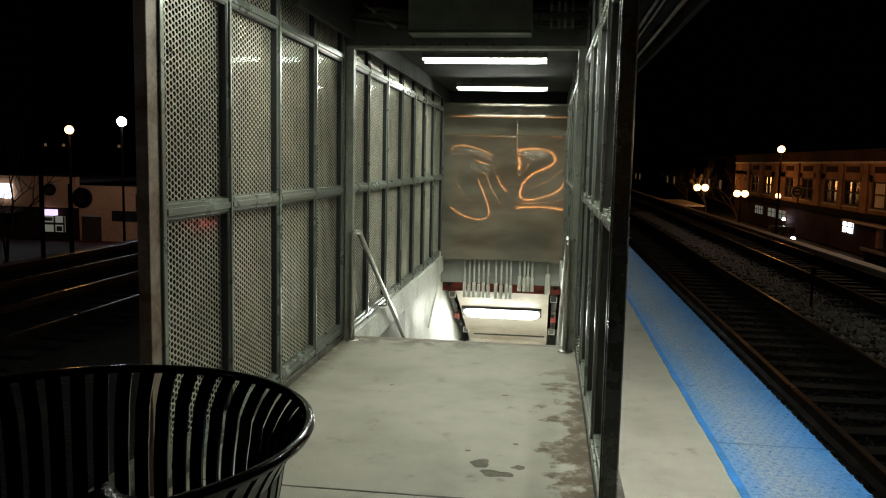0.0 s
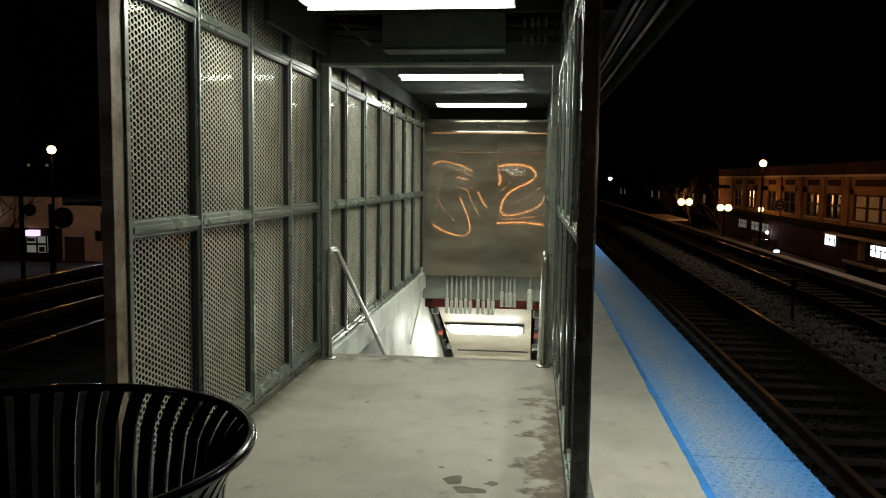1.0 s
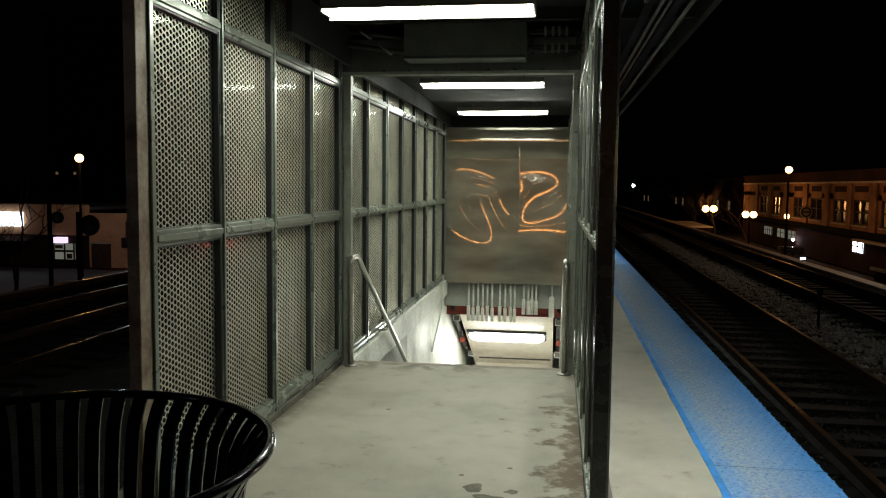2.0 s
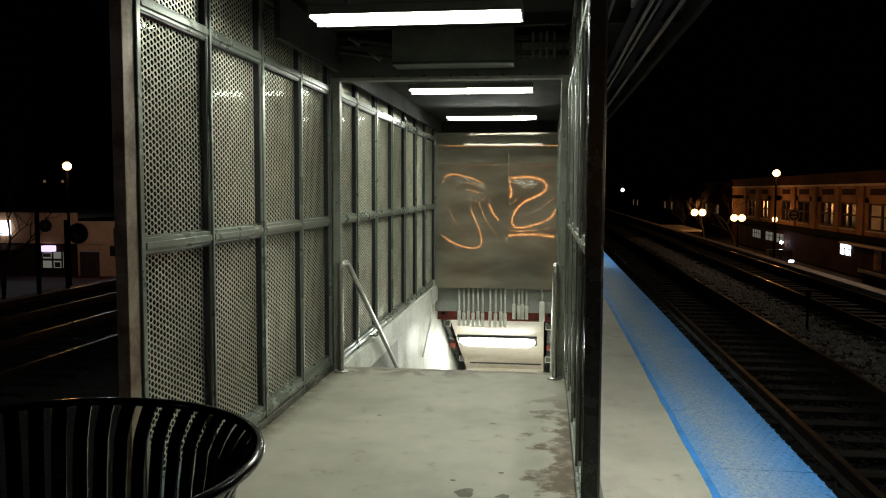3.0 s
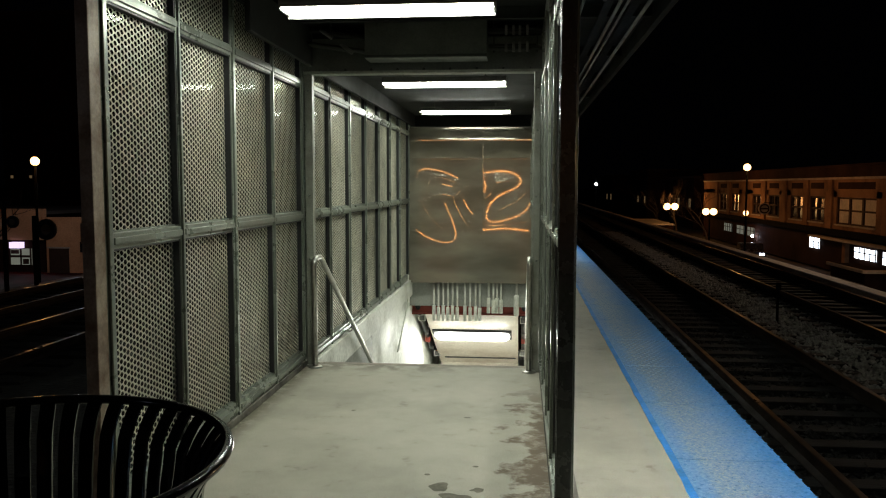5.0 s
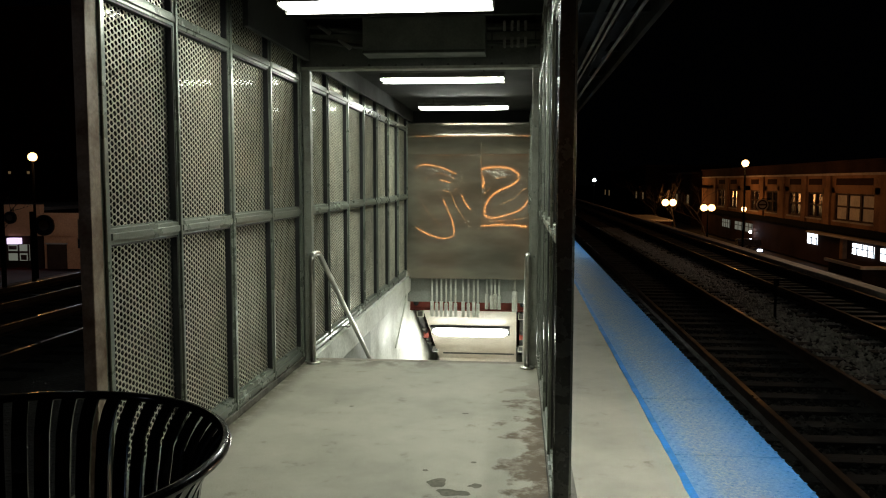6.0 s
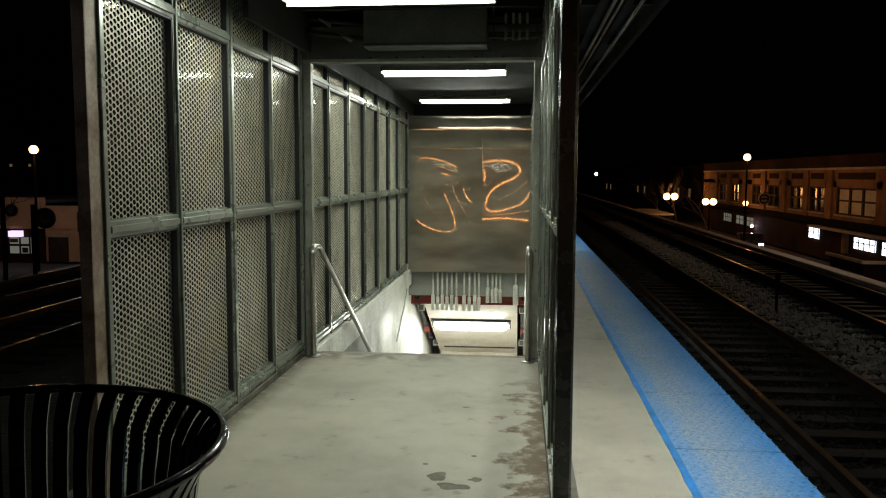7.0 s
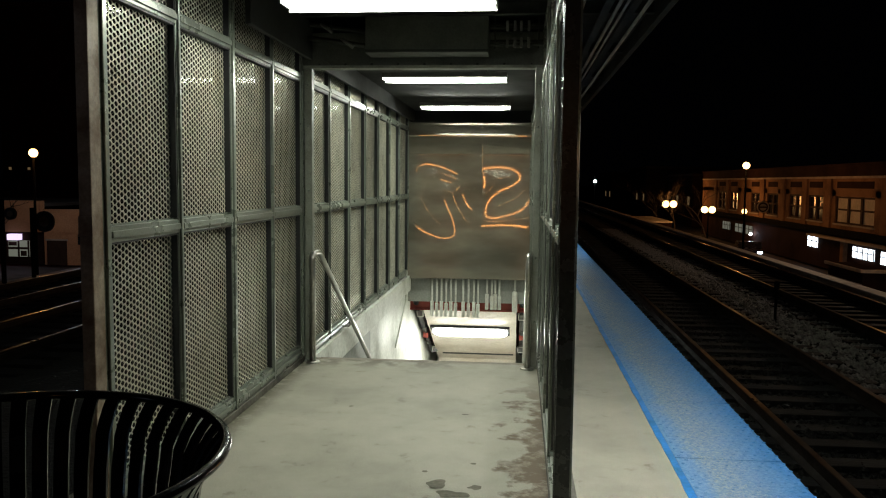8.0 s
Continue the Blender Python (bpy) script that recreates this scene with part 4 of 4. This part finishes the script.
# street side with the brick building ------------------------------------------
FX = 22.0
bld = thing("brick_building", "two-storey tan brick building with shops, lit by sodium lamps", "building")


def facade():
    """Wall with piers; openings go through it."""
    ops = [(38.5, 47.5), (50.5, 56.7), (58.9, 61.9), (63.2, 66.2), (69.0, 72.0), (74.2, 77.0), (81.6, 84.4), (86.2, 89.2)]
    ys = [34.0] + [v for o in ops for v in o] + [97.0]
    bm = bmesh.new()
    for a, b in zip(ys[0::2], ys[1::2]):
        box(FX, FX + 0.4, a, b, -1.4, 1.25, bm=bm)
    box(FX, FX + 0.4, 34, 97, 0.85, 2.05, bm=bm)
    for a, b in ops:
        box(FX, FX + 0.4, a, b, -1.4, -1.0, bm=bm)
    return bm, ops


bm, ops = facade()
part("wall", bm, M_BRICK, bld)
part("lower_wall", box(FX + 0.05, FX + 0.4, 34, 97, ZSTREET, -1.7), M_DARKUNLIT, bld, "brick ground storey coloured dark")
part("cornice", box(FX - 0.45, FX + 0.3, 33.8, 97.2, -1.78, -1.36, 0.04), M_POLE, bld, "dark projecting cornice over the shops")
part("ledge", box(FX - 0.7, FX + 0.05, 33.8, 60.0, -2.08, -1.92, 0.02), M_KERB, bld, "pale ledge under the dark cornice")
for y in (45.9, 54.6):
    part("shop_pier", box(FX - 0.25, FX + 0.05, y - 0.25, y + 0.25, ZSTREET, -2.08, 0.02), M_BRICK, bld)
# parapet coloured dark to stand for brick above the reach of the lamps
part("parapet_coping", box(FX - 0.15, FX + 0.5, 33.9, 97.1, 2.9, 3.05, 0.03), M_DARKUNLIT, bld)
part("parapet", box(FX, FX + 0.4, 34, 97, 2.05, 2.9), M_DARKUNLIT, bld, "brick parapet, coloured dark as unlit, above the lit storey")
part("string_course", box(FX - 0.08, FX, 34, 97, 2.05, 2.2), M_KERB, bld)
part("roof", box(FX + 0.4, FX + 24, 34, 97, 2.6, 2.8), M_ASPHALT, bld)
part("back_wall", box(FX + 24, FX + 24.3, 34, 97, ZSTREET, 2.9), M_DARKUNLIT, bld)
part("side_wall", box(FX + 0.4, FX + 24, 96.7, 97, ZSTREET, 2.9), M_BRICK, bld)
part("side_wall", box(FX + 0.4, FX + 24, 34, 34.3, ZSTREET, 2.9), M_BRICK, bld)
for y in (48.9, 57.8, 62.5, 67.6, 73.1, 79.4, 85.3, 90.5):
    part("pier", box(FX - 0.14, FX, y - 0.5, y + 0.5, -1.4, 2.05, 0.02), M_BRICK, bld)
for k, (a, b) in enumerate(ops):
    w = part("window", box(FX + 0.16, FX + 0.2, a, b, -1.0, 0.85), M_BLIND if k in (0, 1) else M_GLASSDARK, bld)
    n = 3 if b - a > 4 else 2
    bm = bmesh.new()
    for i in range(n + 1):
        y = a + (b - a) * i / n
        box(FX + 0.06, FX + 0.16, max(a, y - 0.13), min(b, y + 0.13), -1.0, 0.85, bm=bm)
    for z in (-1.0, -0.1, 0.72):
        box(FX + 0.08, FX + 0.158, a, b, z, z + 0.12, bm=bm)
    part("frame", bm, M_TRIM, w)
    part("sill", box(FX - 0.1, FX + 0.1, a - 0.1, b + 0.1, -1.1, -1.0), M_KERB, w)
    part("spandrel", box(FX - 0.012, FX, a + 0.2, b - 0.2, 1.4, 1.85), M_DARKUNLIT, bld)
for a, b, z0, z1, mat in ((50.2, 53.4, -3.05, -2.35, M_SHOP), (46.8, 49.3, -3.1, -2.35, M_SHOP), (59.6, 61.6, -2.95, -2.2, M_SHOP), (37, 45, -3.2, -2.3, M_SHOP), (76, 78.2, -3.1, -2.3, M_SHOPDIM), (79.4, 82, -3.1, -2.3, M_SHOPDIM), (84, 87, -3.1, -2.3, M_SHOPDIM)):
    w = part("shop_window", box(FX - 0.02, FX + 0.02, a, b, z0, z1), mat, bld, "brightly lit shop window")
    bm = bmesh.new()
    n = 2 if b - a < 3 else 4
    for i in range(n + 1):
        y = a + (b - a) * i / n
        box(FX - 0.06, FX - 0.021, y - 0.04, y + 0.04, z0, z1, bm=bm)
    box(FX - 0.06, FX - 0.021, a, b, z0 + (z1 - z0) * 0.55, z0 + (z1 - z0) * 0.55 + 0.06, bm=bm)
    part("mullion_grid", bm, M_TRIM, w)
part("door_lamp", lathe([(0.0, 0.14), (0.1, 0.1), (0.14, 0.0), (0.1, -0.1), (0.0, -0.14)], 16, (FX - 0.3, 75.5, -3.0)), M_LEDLAMP, bld)
# round sign hung on the facade
sign = thing("round_sign", "round pale sign hung on the brick facade", "sign")
part("disc", tube([(FX - 0.75, 70.5, -0.35), (FX - 0.75, 70.6, -0.35)], 0.5, 28), M_KERB, sign)
part("motif", lathe([(0.3, 0.0), (0.3, 0.012), (0.41, 0.012), (0.41, 0.0)], 28), M_DARKUNLIT, sign).matrix_basis = pose(FX - 0.75, 70.498, -0.35, 90, 0, 0)
part("bar", box(FX - 1.05, FX - 0.45, 70.485, 70.497, -0.41, -0.29, 0.004), M_DARKUNLIT, sign)
part("arm", box(FX - 0.78, FX + 0.0, 70.53, 70.57, 0.14, 0.2), M_POLE, sign)


def street_lamp(x, y, z, globes, spread, label, radius=0.34, mat=None, foot=None, group="sodium street lamps"):
    l = thing("street_lamp", label, "street lamp", group)
    foot = ZSTREET - 0.15 if foot is None else foot
    part("pole", lathe([(0.16, foot), (0.16, foot + 0.5), (0.08, foot + 0.7), (0.06, z - 0.5), (0.05, z - 0.2)], 12, (x, y, 0)), M_POLE, l)
    for k in range(globes):
        dx = (k - (globes - 1) / 2) * spread
        part("globe", lathe([(max(0.001, radius * math.sin(math.pi * j / 9)), radius * math.cos(math.pi * j / 9)) for j in range(9)], 20, (x + dx, y, z)), mat or M_SODIUM, l, "glowing globe", True)
        part("cap", lathe([(0.001, radius * 1.35), (radius * 0.35, radius * 1.2), (radius * 0.5, radius * 0.95)], 14, (x + dx, y, z)), M_POLE, l)
    if globes > 1:
        part("arm", box(x - spread / 2, x + spread / 2, y - 0.04, y + 0.04, z - 0.42, z - 0.34), M_POLE, l)
    return l


street_lamp(18.2, 97, -0.85, 2, 0.9, "twin globe street lamp glowing orange", 0.42)
street_lamp(17.7, 75, -0.77, 2, 0.68, "twin globe street lamp glowing orange by the shops", 0.32)
street_lamp(17.4, 62, -0.46, 1, 0, "single globe street lamp glowing orange by the shops", 0.2)
street_lamp(15.5, 55.0, 2.85, 1, 0, "tall street lamp glowing pale orange over the roofs", 0.24)
lamp("street_lamp_light", (18.2, 97, 0.2), 420, SODIUM, 0.5)
lamp("street_lamp_light", (17.7, 75, 0.2), 420, SODIUM, 0.5)
lamp("street_lamp_light", (17.4, 62, 0.3), 90, SODIUM, 0.4)
lamp("street_lamp_light", (15.5, 55.0, 2.85), 560, SODIUM, 0.4)
street_lamp(17.0, 36.0, 2.7, 1, 0, "tall sodium street lamp beside the kiosk", 0.2)
lamp("street_lamp_light", (17.0, 36.0, 2.7), 160, SODIUM, 0.4)

street_lamp(LAMP_BACK[0], LAMP_BACK[1], LAMP_BACK[2], 1, 0, "sodium lamp standing down the line behind the platform", 0.2)
lamp("street_lamp_light", LAMP_BACK, 430, SODIUM, 0.45)
# unseen lamp added behind the viewer to light the end post and rails
street_lamp(-15.0, -9.0, 4.4, 1, 0, "unseen white lamp added beyond the outer tracks", 0.25, M_LEDLAMP, group="white street lamps")
lamp("street_lamp_light", (-15.0, -8.6, 4.1), 45, (0.72, 0.82, 1.0), 0.3)

# lamp out of view, added to brighten the edge wall and ballast
street_lamp(14.6, 22.5, 2.6, 1, 0, "unseen pale lamp added over the edge wall", 0.22, M_LEDLAMP, group="white street lamps")
lamp("street_lamp_light", (14.6, 22.5, 2.6), 800, (1.0, 0.7, 0.42), 0.35)

# low flat-roofed kiosk, planter and cars beyond the edge wall
kiosk = thing("kiosk", "low dark unlit brick kiosk with a flat lit roof", "kiosk")
part("wall", box(16.6, 17.7, 38.6, 42.8, ZSTREET - 0.15, -2.5), M_DARKUNLIT, kiosk)
part("roof", box(16.5, 17.8, 38.5, 42.9, -2.5, -2.42), M_DARKUNLIT, kiosk)
# pale copings stand in for the lamplit edge of the roof
part("coping", box(16.42, 16.56, 38.4, 43.0, -2.52, -2.36, 0.02), M_KERBLIT, kiosk, "coping coloured pale as the lit roof edge")
part("coping", box(16.56, 17.8, 38.38, 38.5, -2.52, -2.36, 0.02), M_KERBLIT, kiosk, "coping coloured pale as the lit roof edge")
part("band", box(16.56, 16.6, 38.6, 42.8, -3.2, -3.08), M_KERB, kiosk)


def car(label, x, y, yaw, tail=False):
    c = thing("car", label, "car", "cars in the street", at=(x, y, ZSTREET - 0.15))
    c.rotation_euler = (0, 0, radians(yaw))
    prof = [(-2.2, 0.35), (-2.25, 0.75), (-2.0, 0.95), (-1.5, 1.0), (-0.9, 1.42), (0.7, 1.45), (1.3, 1.02), (2.05, 0.9), (2.22, 0.7), (2.2, 0.35)]
    part("body", prism(prof, -0.86, 0.86, "x"), M_CARPAINT, c)
    part("side_glass", prism([(-1.25, 1.04), (-0.82, 1.36), (0.62, 1.38), (1.05, 1.04)], -0.868, 0.868, "x"), M_GLASSDARK, c)
    for sx in (-1, 1):
        for yy in (-1.35, 1.35):
            w = part("wheel", tube([(sx * 0.66, yy, 0.33), (sx * 0.88, yy, 0.33)], 0.33, 18), M_RUBBER, c)
            part("rim", tube([(sx * 0.87, yy, 0.33), (sx * 0.892, yy, 0.33)], 0.2, 14), M_HOUSING, w)
        part("headlight", box(sx * 0.6 - 0.18, sx * 0.6 + 0.18, 2.17, 2.25, 0.62, 0.8, 0.03), M_HEAD if not tail else M_HOUSING, c)
        part("tail_light", box(sx * 0.62 - 0.19, sx * 0.62 + 0.19, -2.27, -2.2, 0.66, 0.9, 0.02), M_TAIL if tail else M_RED, c)
    return c


car("dark parked car with bluish white headlights on", 18.9, 66.0, 172)
moving_car = car("dark car with red tail lights moving along the street", -25.64, 60.27, 0, True)
signal = thing("signal_lamp", "small white signal lamp far along the line", "signal")
part("mast", box(12.3, 12.4, 129.9, 130.1, ZSTREET - 0.1, 2.6), M_POLE, signal)
part("lens", lathe([(0.001, 0.24), (0.2, 0.14), (0.24, 0), (0.2, -0.14), (0.001, -0.24)], 12, (12.35, 129.6, 1.85)), M_SIGNAL, signal)

# a row of low far buildings along the line
for k, (x, y, w, d, h) in enumerate(((24, 112, 16, 18, 7.0), (22, 140, 14, 20, 8.5), (20, 175, 12, 26, 8.0), (-24, 120, 14, 30, 7.5))):
    f = thing("far_building", "dark distant low building with a few lit windows", "building", "far buildings")
    part("wall", box(x, x + w, y, y + d, ZSTREET - 0.1, ZSTREET + h), M_DARKUNLIT, f)
    part("roof_edge", box(x - 0.2, x + w + 0.2, y - 0.2, y + d + 0.2, ZSTREET + h, ZSTREET + h + 0.3), M_TRIM, f)
    for i in range(4):
        part("window", box(x - 0.05, x, y + 2 + i * 4, y + 3.2 + i * 4, -1.4, -0.2), M_AMBER if i % 2 == 0 else M_GLASSDARK, f)

# far side of the outer tracks: shops, lamps, signs ------------------------------
SY = 50.0
shop = thing("shop_building", "single-storey shop with a broad beige fascia and lit signs", "building")
part("fascia", box(-60, -31.6, SY, SY + 0.5, -2.1, 0.0), M_STUCCO, shop, "broad beige stucco fascia")
part("lower_wall", box(-60, -31.6, SY + 0.3, SY + 0.5, ZSTREET, -2.1), M_DARKUNLIT, shop)
part("awning", prism([(SY - 1.0, -2.5), (SY + 0.3, -2.1), (SY + 0.3, -2.5)], -60, -35.5, "x"), M_DARKUNLIT, shop)
part("roof", box(-60, -31.6, SY + 0.5, SY + 15, -0.4, -0.2), M_ASPHALT, shop)
part("lit_sign", box(-40.6, -36.2, SY - 0.25, SY - 0.05, -1.55, -0.55, 0.02), M_SCREEN, shop, "bright white lit sign")
part("violet_sign", box(-33.9, -33.1, SY - 0.2, SY + 0.25, -2.65, -2.25), M_SIGN, shop, "small violet-white lit sign")
w = part("shop_window", box(-34.2, -32.6, SY + 0.24, SY + 0.29, -3.8, -2.7), M_SHOPDIM, shop, "dimly lit shop window")
bm = bmesh.new()
for x in (-34.2, -33.4, -32.7):
    box(x, x + 0.1, SY + 0.18, SY + 0.238, -3.8, -2.7, bm=bm)
box(-34.1, -32.7, SY + 0.18, SY + 0.236, -3.3, -3.15, bm=bm)
box(-34.05, -33.5, SY + 0.19, SY + 0.235, -3.05, -2.8, bm=bm)
box(-33.2, -32.8, SY + 0.19, SY + 0.235, -3.75, -3.4, bm=bm)
part("mullion_grid", bm, M_TRIM, w)
store = thing("shop_building", "lower shop with tan fascia and dark windows", "building")
part("fascia", box(-31.4, -26.3, SY, SY + 0.4, -2.1, -0.55), M_STUCCO, store)
part("lower_wall", box(-31.4, -26.3, SY + 0.05, SY + 0.4, ZSTREET, -2.1), M_STUCCO, store)
part("roof", box(-31.4, -26.3, SY + 0.4, SY + 14, -0.9, -0.7), M_ASPHALT, store)
part("window", box(-29.0, -27.2, SY - 0.01, SY + 0.04, -2.9, -2.2), M_GLASSDARK, store)
part("door", box(-31.2, -29.8, SY - 0.01, SY + 0.04, ZSTREET, -2.6), M_TRIM, store)
part("door_frame", box(-31.3, -29.7, SY - 0.05, SY + 0.0, -2.65, -2.55), M_KERB, store)
street_lamp(-25.2, 39.4, 2.85, 1, 0, "tall street lamp glowing pale orange", 0.23)
lamp("street_lamp_light", (-25.2, 39.4, 2.85), 340, SODIUM, 0.4)
street_lamp(-25.0, 44.4, 3.55, 1, 0, "tall street lamp glowing bluish white", 0.28, M_LEDLAMP, group="white street lamps")
lamp("street_lamp_light", (-25.0, 44.4, 3.55), 480, WHITE, 0.4)
tower = thing("apartment_block", "dark apartment block with a few lit windows", "building")
part("wall", box(-75, -48, 110, 125, ZSTREET, 26), M_DARKUNLIT, tower)
part("roof_edge", box(-75.2, -47.8, 109.8, 125.2, 26, 26.5), M_TRIM, tower)
for i in range(9):
    for j in range(6):
        lit = (i, j) in ((0, 1), (1, 1), (4, 1))
        part("window", box(-74 + i * 2.9, -73.6 + i * 2.9, 109.95, 110.0, -0.8 + j * 3.4, -0.4 + j * 3.4), M_AMBER if lit else M_GLASSDARK, tower)


def disc_post(x, y, zt, off, r, label):
    p = thing("sign_post", label, "sign post", "trackside sign posts")
    part("pole", lathe([(0.055, ZTRACK), (0.055, zt)], 12, (x, y, 0)), M_POLE, p)
    part("disc", tube([(x + off, y - 0.03, zt - 0.35), (x + off, y + 0.03, zt - 0.35)], r, 24), M_DISC, p, "dark round sign")
    part("motif", tube([(x + off, y - 0.036, zt - 0.35), (x + off, y - 0.031, zt - 0.35)], r * 0.5, 20), M_DISCFACE, p)
    part("arm", box(x, x + off - r * 0.9, y - 0.02, y + 0.02, zt - 0.37, zt - 0.33), M_POLE, p)


disc_post(-12.1, 17.5, 1.05, 0.22, 0.15, "black trackside post with a round dark sign")
disc_post(-12.1, 18.7, 0.8, 0.33, 0.27, "black trackside post with a round dark sign")


def bare_tree(x, y, seed, label):
    rnd = random.Random(seed)
    t = thing("bare_tree", label, "tree", "bare street trees")
    trunk = bmesh.new()

    def limb(p, d, length, r, level):
        pts, q = [p], p
        for k in range(4):
            d = (d + Vector((rnd.uniform(-1, 1), rnd.uniform(-1, 1), rnd.uniform(-0.3, 0.6))) * 0.22).normalized()
            q = q + d * length / 4
            pts.append(q)
        tube(pts, [r * (1 - 0.16 * k) for k in range(5)], 6, trunk, False)
        if level < 5:
            for k in range(3):
                e = (d + Vector((rnd.uniform(-1, 1), rnd.uniform(-1, 1), rnd.uniform(-0.2, 0.7))) * 0.9).normalized()
                limb(pts[rnd.choice((2, 3, 4))], e, length * rnd.uniform(0.55, 0.75), r * 0.5, level + 1)

    limb(Vector((x, y, ZSTREET - 0.15)), Vector((0, 0, 1)), 3.1, 0.12, 0)
    part("trunk", trunk, M_BARK, t)


for x, y, seed in ((-22.6, 30.0, 5), (-25.6, 33.0, 9)):
    bare_tree(x, y, seed, "bare leafless tree before the lit shop")
for x, y, seed in ((16.6, 95.0, 3), (19.3, 99.0, 12), (18.9, 81.0, 7)):
    bare_tree(x, y, seed, "bare leafless street tree lit orange by globe lamps")
planter = thing("planter_wall", "low concrete planter wall lit orange by street lamps", "planter")
part("body", box(12.2, 15.0, 78.0, 90.0, ZSTREET - 0.15, -2.2, 0.03), M_DARKUNLIT, planter)
part("coping", box(12.1, 15.1, 77.9, 90.1, -2.2, -2.05, 0.02), M_KERBLIT, planter, "pale lit coping")


def motions():
    """The one thing that moves: a car drifting along the street behind the screen."""
    walk(moving_car, [(0.0, pose(-25.64, 60.27, ZSTREET - 0.15, 0, 0, 2)), (0.7, pose(-26.1, 61.2, ZSTREET - 0.15, 0, 0, 14)),
                      (1.5, pose(-27.4, 63.6, ZSTREET - 0.15, 0, 0, 40)), (3.0, pose(-37.0, 68.0, ZSTREET - 0.15, 0, 0, 60)), (8.0, pose(-60.0, 80.0, ZSTREET - 0.15, 0, 0, 62))])


motions()
